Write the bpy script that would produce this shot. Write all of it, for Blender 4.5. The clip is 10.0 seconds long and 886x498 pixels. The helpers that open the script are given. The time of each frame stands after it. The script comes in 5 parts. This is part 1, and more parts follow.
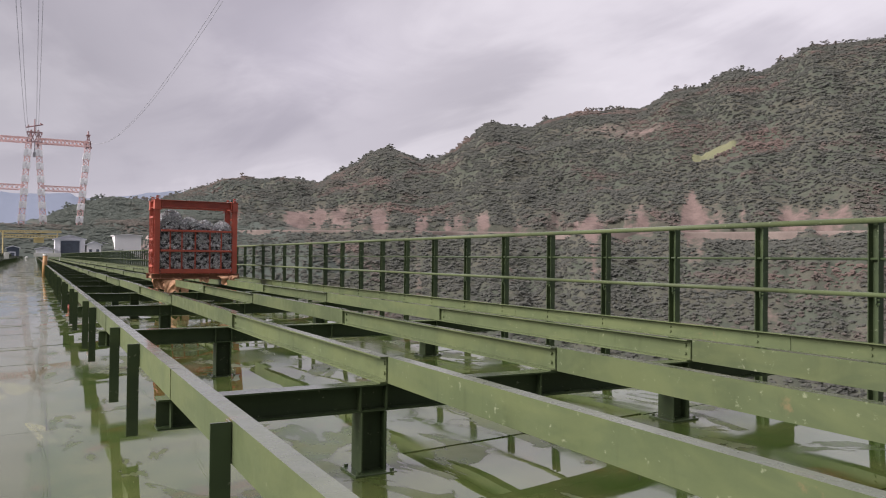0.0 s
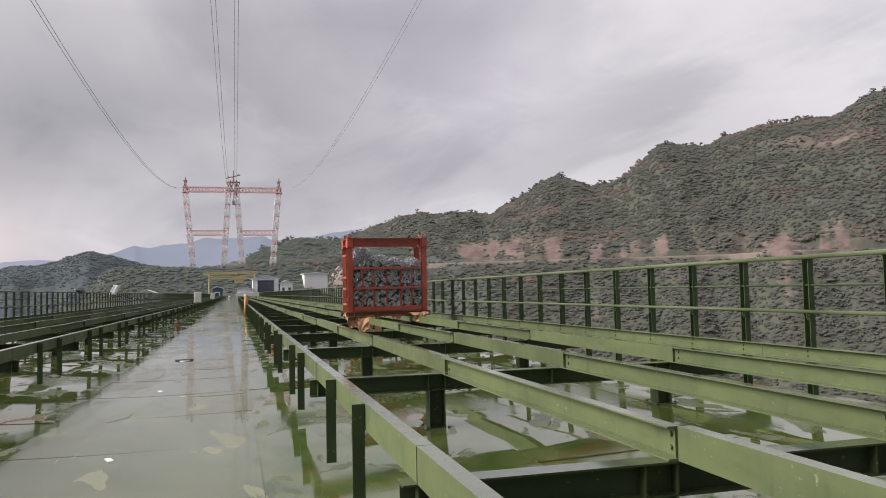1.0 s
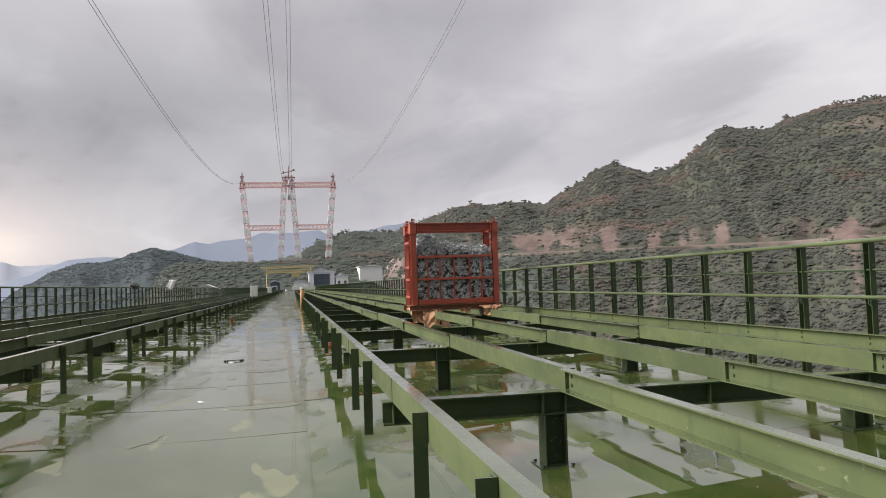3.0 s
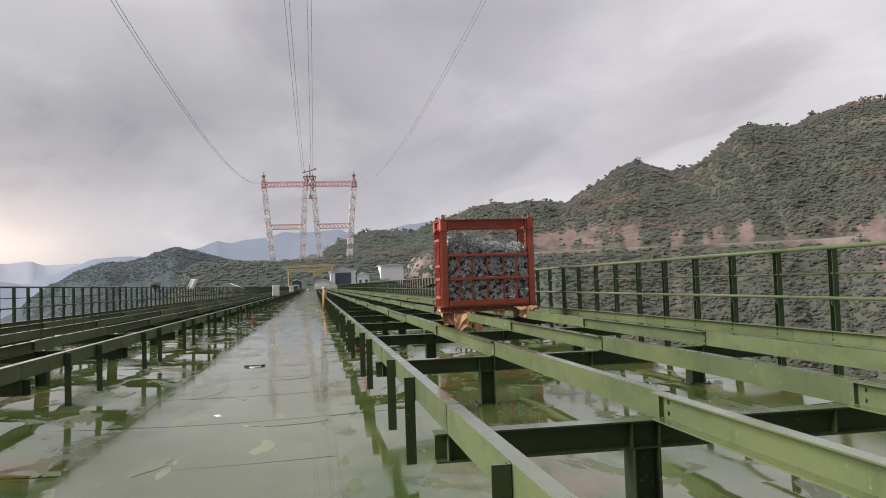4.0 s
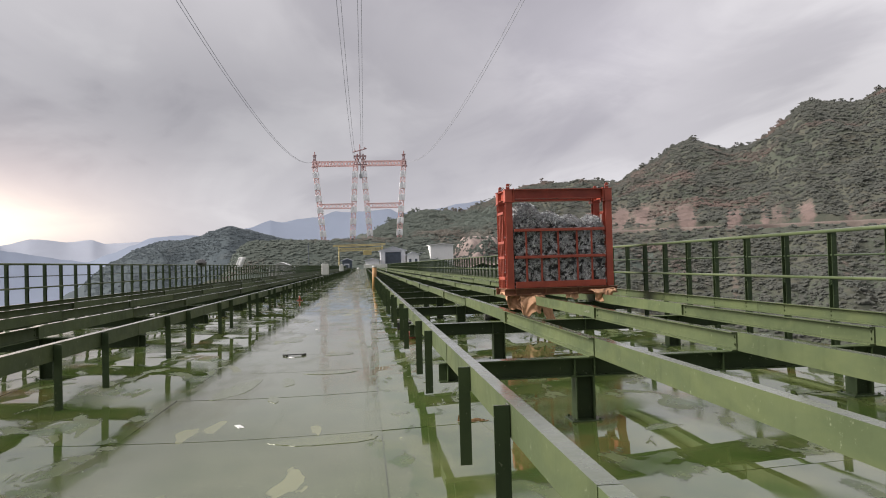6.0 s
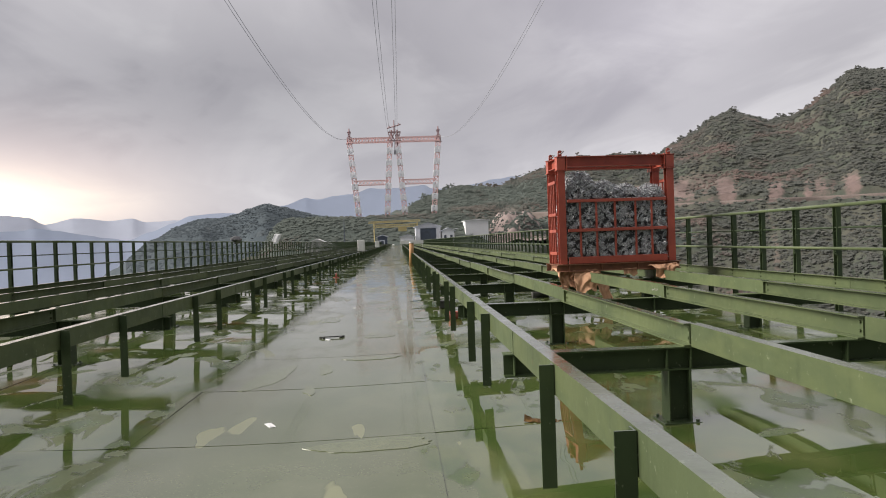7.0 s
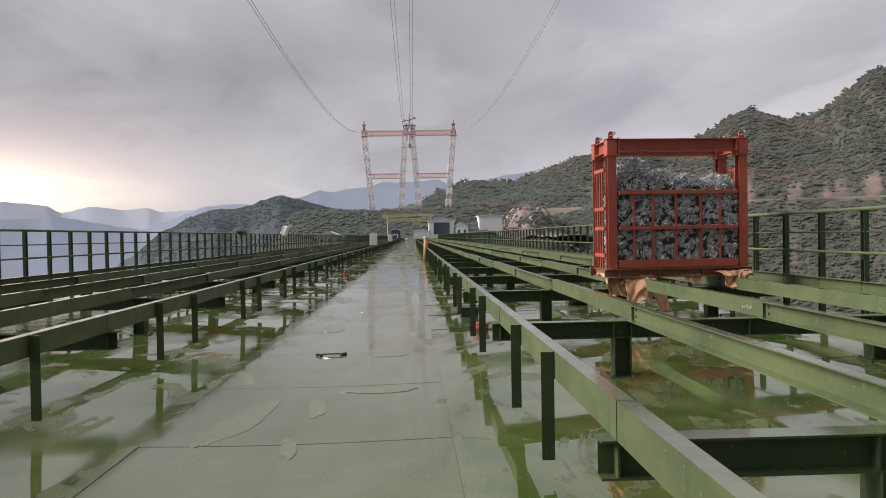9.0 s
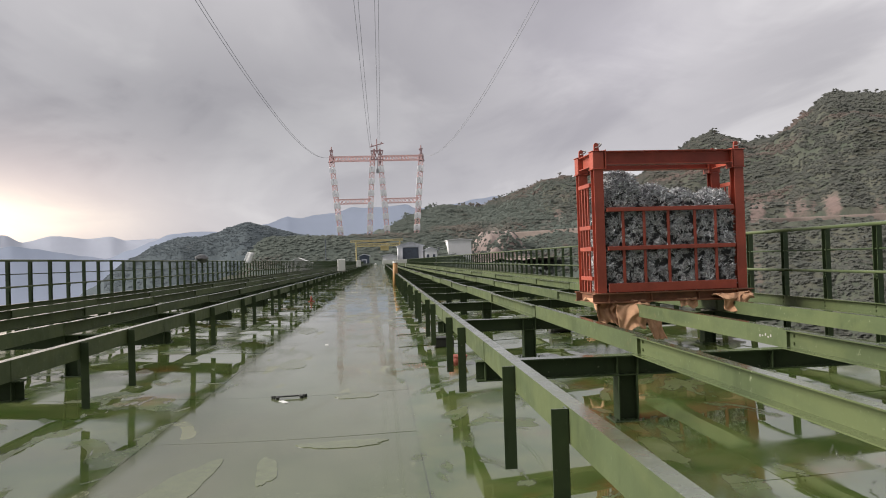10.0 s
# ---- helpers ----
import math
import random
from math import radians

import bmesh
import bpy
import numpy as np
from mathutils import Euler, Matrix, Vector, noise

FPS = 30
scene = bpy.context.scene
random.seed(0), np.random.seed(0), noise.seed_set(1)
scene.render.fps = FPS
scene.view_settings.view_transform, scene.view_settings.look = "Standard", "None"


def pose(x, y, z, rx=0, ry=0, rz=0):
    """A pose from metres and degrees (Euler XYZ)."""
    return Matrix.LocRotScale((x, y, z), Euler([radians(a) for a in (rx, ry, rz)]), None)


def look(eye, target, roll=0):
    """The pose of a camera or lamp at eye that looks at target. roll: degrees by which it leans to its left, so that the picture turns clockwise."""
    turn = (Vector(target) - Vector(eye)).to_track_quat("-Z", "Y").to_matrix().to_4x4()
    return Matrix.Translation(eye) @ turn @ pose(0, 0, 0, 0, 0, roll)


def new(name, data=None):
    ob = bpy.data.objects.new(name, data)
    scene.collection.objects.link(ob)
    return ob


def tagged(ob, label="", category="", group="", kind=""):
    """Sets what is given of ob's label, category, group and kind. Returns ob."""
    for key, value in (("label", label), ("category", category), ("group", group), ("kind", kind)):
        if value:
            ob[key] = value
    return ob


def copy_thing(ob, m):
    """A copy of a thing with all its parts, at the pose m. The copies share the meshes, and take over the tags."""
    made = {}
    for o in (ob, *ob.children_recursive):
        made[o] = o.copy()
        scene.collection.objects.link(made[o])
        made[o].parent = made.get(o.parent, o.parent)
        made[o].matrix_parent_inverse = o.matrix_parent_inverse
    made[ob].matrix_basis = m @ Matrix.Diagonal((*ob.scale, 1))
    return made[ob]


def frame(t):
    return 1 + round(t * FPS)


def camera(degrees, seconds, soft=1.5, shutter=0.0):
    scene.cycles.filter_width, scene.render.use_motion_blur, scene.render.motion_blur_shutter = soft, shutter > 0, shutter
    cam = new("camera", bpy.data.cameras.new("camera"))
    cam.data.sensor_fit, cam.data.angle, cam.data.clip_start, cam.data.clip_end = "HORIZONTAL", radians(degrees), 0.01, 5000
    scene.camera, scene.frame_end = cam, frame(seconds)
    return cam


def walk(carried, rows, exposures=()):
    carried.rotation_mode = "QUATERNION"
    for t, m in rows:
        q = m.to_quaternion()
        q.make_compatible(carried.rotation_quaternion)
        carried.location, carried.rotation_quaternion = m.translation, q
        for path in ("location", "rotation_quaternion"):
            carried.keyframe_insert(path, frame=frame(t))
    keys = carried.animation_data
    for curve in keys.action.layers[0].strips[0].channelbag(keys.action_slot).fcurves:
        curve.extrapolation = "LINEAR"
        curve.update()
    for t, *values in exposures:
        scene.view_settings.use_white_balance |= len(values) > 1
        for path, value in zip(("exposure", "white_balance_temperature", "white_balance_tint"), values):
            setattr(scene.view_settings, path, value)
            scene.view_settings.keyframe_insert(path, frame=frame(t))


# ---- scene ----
cam = camera(60.0, 10.0, soft=1.0, shutter=0.06)
PATH = [
    (0, (0.705, 0.403, 1.53), (1.646, 2.168, 1.556), 0.6),
    (0.5, (0.618, 0.947, 1.579), (1.262, 2.839, 1.652), -0.7),
    (1, (0.602, 1.565, 1.603), (1.126, 3.492, 1.709), -1.2),
    (1.5, (0.671, 2.165, 1.623), (1.157, 4.1, 1.758), -1.7),
    (2, (0.638, 2.745, 1.64), (1.133, 4.677, 1.784), -2.4),
    (2.5, (0.725, 3.337, 1.613), (1.172, 5.282, 1.736), -2.4),
    (3, (0.699, 3.88, 1.581), (1.087, 5.84, 1.669), -1.9),
    (4.5, (0.63, 5.641, 1.63), (0.947, 7.613, 1.718), -2.2),
    (5, (0.666, 6.201, 1.602), (0.954, 8.179, 1.692), -2.4),
    (6.5, (0.693, 7.893, 1.603), (0.853, 9.887, 1.604), -1.5),
    (7, (0.58, 8.496, 1.579), (0.694, 10.492, 1.557), -2.0),
    (7.5, (0.55, 9.109, 1.581), (0.632, 11.107, 1.537), -2.3),
    (8, (0.548, 9.774, 1.567), (0.63, 11.771, 1.491), -1.4),
    (8.5, (0.52, 10.395, 1.58), (0.596, 12.392, 1.495), -0.8),
    (9, (0.53, 10.977, 1.617), (0.61, 12.975, 1.582), -1.0),
    (9.5, (0.5, 11.625, 1.611), (0.633, 13.621, 1.613), -1.7),
    (10, (0.54, 12.175, 1.603), (0.702, 14.168, 1.63), -1.8),
]
EXPOSURES = [(0, 0.4, 6360, 18), (1, 0.4, 6440, 13), (3, 0.44, 6480, 10), (5, 0.4, 6450, 11), (6.5, 0.44, 6450, 11), (7, 0.36, 6450, 11), (7.5, 0.44, 6420, 13), (8, 0.5, 6420, 17), (8.5, 0.53, 6340, 21), (9, 0.28, 6440, 12), (10, 0.34, 6500, 10)]
walk(cam, [(t, look(eye, target, roll)) for t, eye, target, roll in PATH], EXPOSURES)

# ---- world, sun, exposure ----
XC = -0.59                 # axis of the walkway
BAY = 4.6                  # spacing of the cross beams
Y0 = 5.17                  # first cross beam in view
SUN_AZ, SUN_EL = -86.0, 29.0

world = bpy.data.worlds.new("overcast_sky")
scene.world = world
world.use_nodes = True
wn, wl = world.node_tree.nodes, world.node_tree.links
wn.clear()


class Graph:
    """Short hand for building node graphs."""

    def __init__(self, nodes, links):
        self.n, self.l = nodes, links

    def put(self, kind, **inputs):
        node = self.n.new(kind)
        for key, value in inputs.items():
            name = key.replace("_", " ")
            self.feed(node.inputs[name] if name in node.inputs else node.inputs[key], value)
        return node

    def feed(self, socket, value):
        if isinstance(value, bpy.types.NodeSocket):
            self.l.new(value, socket)
        else:
            socket.default_value = value

    def math(self, op, a, b=0.0, c=0.0, clamp=False):
        node = self.n.new("ShaderNodeMath")
        node.operation, node.use_clamp = op, clamp
        for i, v in enumerate((a, b, c)):
            self.feed(node.inputs[i], v)
        return node.outputs[0]

    def ramp(self, fac, stops, mode="LINEAR"):
        node = self.n.new("ShaderNodeValToRGB")
        node.color_ramp.interpolation = mode
        els = node.color_ramp.elements
        while len(els) < len(stops):
            els.new(0.5)
        for el, (p, c) in zip(els, stops):
            el.position = p
            el.color = (*c, 1) if isinstance(c, tuple) else (c, c, c, 1)
        self.feed(node.inputs[0], fac)
        return node.outputs[0]

    def mix(self, fac, a, b, blend="MIX"):
        node = self.n.new("ShaderNodeMix")
        node.data_type, node.blend_type = "RGBA", blend
        self.feed(node.inputs[0], fac)
        for i, v in ((6, a), (7, b)):
            self.feed(node.inputs[i], (*v, 1) if isinstance(v, tuple) and len(v) == 3 else v)
        return node.outputs[2]

    def noise(self, vector, scale, detail=4.0, rough=0.55, distort=0.0):
        node = self.n.new("ShaderNodeTexNoise")
        self.feed(node.inputs["Vector"], vector)
        for k, v in (("Scale", scale), ("Detail", detail), ("Roughness", rough), ("Distortion", distort)):
            node.inputs[k].default_value = v
        return node.outputs[0]

    def mapped(self, vector, scale=(1, 1, 1), loc=(0, 0, 0), rot=(0, 0, 0)):
        node = self.n.new("ShaderNodeMapping")
        self.feed(node.inputs[0], vector)
        node.inputs["Location"].default_value = loc
        node.inputs["Rotation"].default_value = rot
        node.inputs["Scale"].default_value = scale
        return node.outputs[0]


def build_sky():
    g = Graph(wn, wl)
    way = g.put("ShaderNodeTexCoord").outputs["Generated"]
    sep = g.put("ShaderNodeSeparateXYZ", Vector=way)
    x, y, z = sep.outputs
    az = g.math("MULTIPLY", g.math("ARCTAN2", x, y), 57.2958)
    el = g.math("MULTIPLY", g.math("ARCSINE", z), 57.2958)
    lift = g.math("ADD", g.math("ABSOLUTE", z), 0.16)
    flat = g.put("ShaderNodeCombineXYZ", X=g.math("DIVIDE", x, lift), Y=g.math("DIVIDE", y, lift), Z=0.0).outputs[0]
    big = g.noise(g.mapped(flat, (0.55, 0.32, 1), (3.1, 0.7, 0), (0, 0, 0.5)), 1.0, 6, 0.5, 0.6)
    fine = g.noise(g.mapped(flat, (1.5, 0.8, 1), (0.3, 5.2, 0), (0, 0, 0.4)), 1.3, 7, 0.55, 0.8)
    cover = g.math("ADD", g.math("MULTIPLY", big, 0.78), g.math("MULTIPLY", fine, 0.22))
    cloud = g.ramp(cover, [(0.34, (0.34, 0.324, 0.352)), (0.45, (0.44, 0.422, 0.443)), (0.54, (0.58, 0.56, 0.573)), (0.64, (0.71, 0.69, 0.692))], "EASE")
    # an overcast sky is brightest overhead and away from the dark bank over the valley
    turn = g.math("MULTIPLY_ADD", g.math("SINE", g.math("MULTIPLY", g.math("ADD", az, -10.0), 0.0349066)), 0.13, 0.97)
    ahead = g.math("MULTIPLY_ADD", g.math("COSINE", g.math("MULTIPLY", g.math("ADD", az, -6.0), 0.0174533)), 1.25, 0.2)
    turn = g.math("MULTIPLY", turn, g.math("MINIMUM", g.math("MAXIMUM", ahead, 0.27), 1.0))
    # thinner cloud towards the sun's side
    thin = g.math("MULTIPLY_ADD", x, -1.45, 1.75)
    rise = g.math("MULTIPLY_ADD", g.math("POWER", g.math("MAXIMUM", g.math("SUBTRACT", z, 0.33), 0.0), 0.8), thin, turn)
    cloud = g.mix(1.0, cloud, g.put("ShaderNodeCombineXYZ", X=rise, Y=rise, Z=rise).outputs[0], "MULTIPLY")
    # the clear strip under the cloud deck where the sun is going down
    def bump(a0, aw, e0, ew, al=None):
        d = g.math("SUBTRACT", az, a0)
        u = g.math("DIVIDE", d, aw)
        if al:
            u = g.math("ADD", g.math("DIVIDE", g.math("MAXIMUM", d, 0.0), aw), g.math("DIVIDE", g.math("MINIMUM", d, 0.0), al))
        v = g.math("DIVIDE", g.math("SUBTRACT", el, e0), ew)
        s = g.math("ADD", g.math("MULTIPLY", u, u), g.math("MULTIPLY", v, v))
        return g.math("POWER", 2.718, g.math("MULTIPLY", s, -1.0))
    bank = g.math("MULTIPLY", bump(-8, 14, 11.0, 7.0, 20), 0.9)
    cloud = g.mix(bank, cloud, g.mix(1.0, cloud, (0.55, 0.55, 0.57), "MULTIPLY"))
    ragged = g.ramp(fine, [(0.3, 0.55), (0.65, 1.0)])
    # a torn bright streak beside the bank, and duller cloud low over the hills
    cloud = g.mix(g.math("MULTIPLY", bump(18, 8, 15.0, 4.2, 7), ragged), cloud, g.mix(1.0, cloud, (1.38, 1.38, 1.37), "MULTIPLY"))
    cloud = g.mix(g.math("MULTIPLY", bump(32, 10, 10.5, 5.0, 8), 0.85), cloud, g.mix(1.0, cloud, (0.8, 0.8, 0.8), "MULTIPLY"))
    halo = g.mix(bump(-29, 11.5, 3.5, 4.4, 60), cloud, (0.78, 0.64, 0.60))
    glow = g.mix(g.math("MULTIPLY", bump(-30, 8.5, 3.3, 1.9, 45), ragged), halo, (1.6, 1.36, 1.0))
    low = g.mix(g.math("MULTIPLY", bump(0, 60, 0.5, 6.5), 0.35), cloud, (0.52, 0.51, 0.56))
    glow = g.mix(1.0, glow, g.mix(1.0, low, cloud, "SUBTRACT"), "ADD")
    sky = g.n.new("ShaderNodeTexSky")
    sky.sky_type, sky.sun_disc = "NISHITA", False
    sky.sun_elevation, sky.sun_rotation = radians(SUN_EL), radians(SUN_AZ)
    clear = g.put("ShaderNodeBackground", Color=sky.outputs[0], Strength=0.08)
    clouds = g.put("ShaderNodeBackground", Color=glow, Strength=1.0)
    both = g.put("ShaderNodeMixShader", Fac=0.94)
    wl.new(clear.outputs[0], both.inputs[1])
    wl.new(clouds.outputs[0], both.inputs[2])
    out = g.put("ShaderNodeOutputWorld")
    wl.new(both.outputs[0], out.inputs[0])


build_sky()
sun = new("sun", bpy.data.lights.new("sun", "SUN"))
sun.data.energy, sun.data.angle, sun.data.color = 4.4, radians(36), (1.0, 0.94, 0.87)
_a, _e = radians(SUN_AZ), radians(SUN_EL)
sun.matrix_world = look((0, 0, 60), (-math.sin(_a) * math.cos(_e) * 10, -math.cos(_a) * math.cos(_e) * 10, 60 - math.sin(_e) * 10))


# ---- materials ----
def material(name):
    m = bpy.data.materials.new(name)
    m.use_nodes = True
    g = Graph(m.node_tree.nodes, m.node_tree.links)
    return m, g, g.n["Principled BSDF"], g.put("ShaderNodeTexCoord").outputs["Object"], g.put("ShaderNodeNewGeometry").outputs["Position"]


def relief(g, bsdf, height, strength=0.3, distance=0.01):
    bump = g.put("ShaderNodeBump", Strength=strength, Distance=distance, Height=height)
    g.l.new(bump.outputs[0], bsdf.inputs["Normal"])


def paint_green(name, base, dark, wet=0.30):
    """Worn green bridge paint, damp after rain."""
    m, g, b, ob, pos = material(name)
    big = g.noise(pos, 1.3, 5, 0.6)
    fine = g.noise(pos, 22, 5, 0.65)
    streak = g.noise(g.mapped(pos, (9, 9, 1.2)), 1.0, 4, 0.6)
    rnd = g.put("ShaderNodeObjectInfo").outputs["Random"]
    col = g.mix(g.ramp(big, [(0.35, 0.0), (0.7, 1.0)]), base, dark)
    col = g.mix(g.ramp(streak, [(0.56, 0.0), (0.75, 0.45)]), col, tuple(0.55 * c for c in dark))
    col = g.mix(g.ramp(fine, [(0.64, 0.0), (0.70, 0.55)]), col, (0.30, 0.33, 0.22))
    col = g.mix(g.ramp(g.noise(pos, 3.1, 7, 0.7), [(0.66, 0.0), (0.72, 0.55)]), col, (0.20, 0.13, 0.07))
    blotch = g.noise(g.mapped(pos, (1.4, 1.1, 3.0), (7, 1, 2)), 1.0, 5, 0.6, 0.6)
    col = g.mix(g.ramp(blotch, [(0.44, 0.0), (0.62, 0.7)]), col, tuple(a * b for a, b in zip(base, (1.28, 1.2, 1.12))))
    hsv = g.put("ShaderNodeHueSaturation", Color=col, Value=g.math("ADD", 0.88, g.math("MULTIPLY", rnd, 0.24)))
    g.l.new(hsv.outputs[0], b.inputs["Base Color"])
    lie = g.put("ShaderNodeSeparateXYZ", Vector=g.put("ShaderNodeNewGeometry").outputs["Normal"]).outputs[2]
    flat = g.ramp(lie, [(0.55, 0.0), (0.9, 1.0)])
    dry = g.ramp(g.noise(pos, 6, 4), [(0.3, 0.5), (0.7, 0.68)])
    g.feed(b.inputs["Roughness"], g.mix(flat, dry, g.ramp(g.noise(pos, 6, 4), [(0.3, wet - 0.12), (0.7, wet + 0.15)])))
    b.inputs["Specular IOR Level"].default_value = 0.28
    g.feed(b.inputs["Coat Weight"], g.math("MULTIPLY", flat, 1.0))
    g.feed(b.inputs["Coat Roughness"], g.ramp(big, [(0.3, 0.06), (0.7, 0.2)]))
    b.inputs["Coat IOR"].default_value = 1.5
    relief(g, b, fine, 0.25, 0.004)
    return m


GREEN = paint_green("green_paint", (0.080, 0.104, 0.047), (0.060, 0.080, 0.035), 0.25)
# the same paint, darkened for the shade on cross beams, columns and posts
GREEN_SHADED = paint_green("green_paint_shaded", (0.040, 0.061, 0.026), (0.030, 0.047, 0.02), 0.36)


def deck_paint():
    """Wet green deck coating with puddles, dull silt and pale peeling patches."""
    m, g, b, ob, pos = material("wet_deck_paint")
    sep = g.put("ShaderNodeSeparateXYZ", Vector=pos)
    off = g.math("ABSOLUTE", g.math("SUBTRACT", sep.outputs[0], XC + 0.17))
    warp = g.noise(g.mapped(pos, (1.6, 0.5, 1)), 1.0, 5, 0.6, 0.4)
    edge = g.math("ADD", off, g.math("MULTIPLY", g.math("SUBTRACT", warp, 0.5), 1.3))
    side = g.ramp(g.math("MULTIPLY", edge, 0.5), [(0.585, 0.0), (0.615, 1.0)])
    shape = g.noise(g.mapped(pos, (1.7, 0.8, 1), (4, 2, 0)), 1.0, 7, 0.56, 1.2)
    pool = g.ramp(shape, [(0.42, 0.0), (0.44, 1.0)])
    rim = g.ramp(shape, [(0.40, 0.0), (0.433, 1.0), (0.452, 0.0)])
    silt = g.noise(g.mapped(pos, (1.0, 0.8, 1), (9, 3, 0)), 2.0, 6, 0.6)
    broad = g.noise(g.mapped(pos, (0.5, 0.22, 1), (1, 4, 0)), 1.0, 4, 0.5)
    fine = g.noise(pos, 40, 4, 0.6)
    base = g.mix(g.ramp(silt, [(0.35, 0.0), (0.68, 1.0)]), (0.088, 0.108, 0.055), (0.119, 0.137, 0.075))
    base = g.mix(g.ramp(broad, [(0.4, 0.0), (0.65, 0.5)]), base, (0.132, 0.13, 0.084))
    side_col = g.mix(g.ramp(silt, [(0.4, 0.0), (0.6, 1.0)]), (0.048, 0.078, 0.018), (0.088, 0.108, 0.034))
    rust = g.ramp(g.noise(g.mapped(pos, (0.6, 0.6, 1), (1, 8, 0)), 1.0, 6, 0.65), [(0.58, 0.0), (0.66, 0.65)])
    side_col = g.mix(rust, side_col, (0.13, 0.065, 0.02))
    side_col = g.mix(g.math("MULTIPLY", rim, 0.5), side_col, (0.03, 0.035, 0.012))
    col = g.mix(side, base, side_col)
    flake = g.noise(g.mapped(pos, (2.2, 0.62, 1), (2.2, 6.1, 0)), 1.0, 2.5, 0.4, 0.7)
    peel = g.ramp(flake, [(0.652, 0.0), (0.666, 0.6)])
    lip = g.ramp(flake, [(0.64, 0.0), (0.653, 0.35), (0.668, 0.0)])
    col = g.mix(lip, col, (0.07, 0.085, 0.04))
    bare = g.math("MULTIPLY", peel, g.math("SUBTRACT", 1.0, g.math("MULTIPLY", side, 0.75)))
    col = g.mix(bare, col, (0.235, 0.242, 0.13))
    col = g.mix(g.ramp(fine, [(0.62, 0.0), (0.72, 0.35)]), col, (0.2, 0.2, 0.14))
    rnd = g.put("ShaderNodeObjectInfo").outputs["Random"]
    hsv = g.put("ShaderNodeHueSaturation", Color=col, Value=g.math("MULTIPLY_ADD", rnd, 0.16, 0.92))
    g.feed(b.inputs["Base Color"], hsv.outputs[0])
    wash = g.noise(g.mapped(pos, (1.3, 0.45, 1), (3, 3, 0)), 1.4, 5, 0.6, 0.4)
    damp = g.mix(bare, g.ramp(g.math("MULTIPLY_ADD", broad, 0.5, g.math("MULTIPLY", wash, 0.5)), [(0.38, 0.03), (0.5, 0.09), (0.62, 0.24)]), (0.3, 0.3, 0.3))
    wet = g.mix(pool, g.ramp(silt, [(0.3, 0.16), (0.7, 0.42)]), g.ramp(g.noise(g.mapped(pos, (0.9, 0.5, 1), (2, 7, 0)), 1.0, 4, 0.55), [(0.42, 0.012), (0.51, 0.045), (0.62, 0.14)]))
    g.feed(b.inputs["Roughness"], g.mix(side, damp, wet))
    film = g.math("MULTIPLY", side, pool)
    g.feed(b.inputs["IOR"], g.math("MULTIPLY_ADD", film, 0.7, 1.54))
    swell = g.noise(g.mapped(pos, (1.0, 0.7, 1)), 1.6, 3, 0.5, 0.5)
    ripple = g.math("ADD", g.noise(pos, 8.0, 3, 0.5), g.math("MULTIPLY", g.noise(g.mapped(pos, (1.2, 7.0, 1)), 1.0, 3, 0.5), 4.0))
    height = g.math("ADD", g.math("MULTIPLY", swell, 1.0), g.math("ADD", g.math("MULTIPLY", ripple, 0.05), g.math("MULTIPLY", fine, 0.004)))
    warped = g.noise(g.mapped(pos, (0.9, 0.65, 1), (5, 2, 0)), 1.0, 1.0, 0.4, 0.3)
    low = g.put("ShaderNodeBump", Strength=g.math("MULTIPLY_ADD", side, 0.85, 0.08), Distance=0.011, Height=warped)
    fine_relief = g.put("ShaderNodeBump", Strength=0.07, Distance=0.007, Height=height, Normal=low.outputs[0])
    g.l.new(fine_relief.outputs[0], b.inputs["Normal"])
    return m


DECK = deck_paint()


def plain(name, base, other, scale=6.0, rough=0.6, metal=0.0, bump=0.2, dist=0.004, stretch=(1, 1, 1)):
    m, g, b, ob, pos = material(name)
    v = g.mapped(pos, stretch)
    big, fine = g.noise(v, scale, 5, 0.6), g.noise(v, scale * 9, 4, 0.6)
    col = g.mix(g.ramp(big, [(0.3, 0.0), (0.7, 1.0)]), base, other)
    col = g.mix(g.ramp(fine, [(0.55, 0.0), (0.75, 0.5)]), col, tuple(0.6 * c for c in base))
    g.feed(b.inputs["Base Color"], col)
    g.feed(b.inputs["Roughness"], g.ramp(fine, [(0.3, max(rough - 0.1, 0.02)), (0.7, min(rough + 0.12, 1.0))]))
    b.inputs["Metallic"].default_value = metal
    relief(g, b, fine, bump, dist)
    return m


RED = plain("red_oxide_paint", (0.41, 0.085, 0.05), (0.27, 0.058, 0.037), 3.2, 0.45)
RED_BROWN = plain("rusty_brown_paint", (0.26, 0.115, 0.06), (0.15, 0.065, 0.038), 5.0, 0.6)
STEEL = plain("dull_steel", (0.30, 0.30, 0.29), (0.2, 0.19, 0.18), 12.0, 0.45, 0.8)


def wire_scrap():
    """Cut wire and turnings: each strip its own grey, some bright, some dull with rust."""
    m, g, b, ob, pos = material("grey_wire_scrap")
    rnd = g.put("ShaderNodeNewGeometry").outputs["Random Per Island"]
    tone = g.ramp(rnd, [(0.0, (0.14, 0.145, 0.15)), (0.3, (0.36, 0.37, 0.38)), (0.7, (0.70, 0.72, 0.74)), (1.0, (0.93, 0.94, 0.95))])
    g.feed(b.inputs["Base Color"], g.mix(g.ramp(g.noise(pos, 5.0, 5, 0.6), [(0.58, 0.0), (0.72, 0.35)]), tone, (0.24, 0.17, 0.12)))
    b.inputs["Roughness"].default_value = 0.42
    b.inputs["Metallic"].default_value = 0.25
    return m


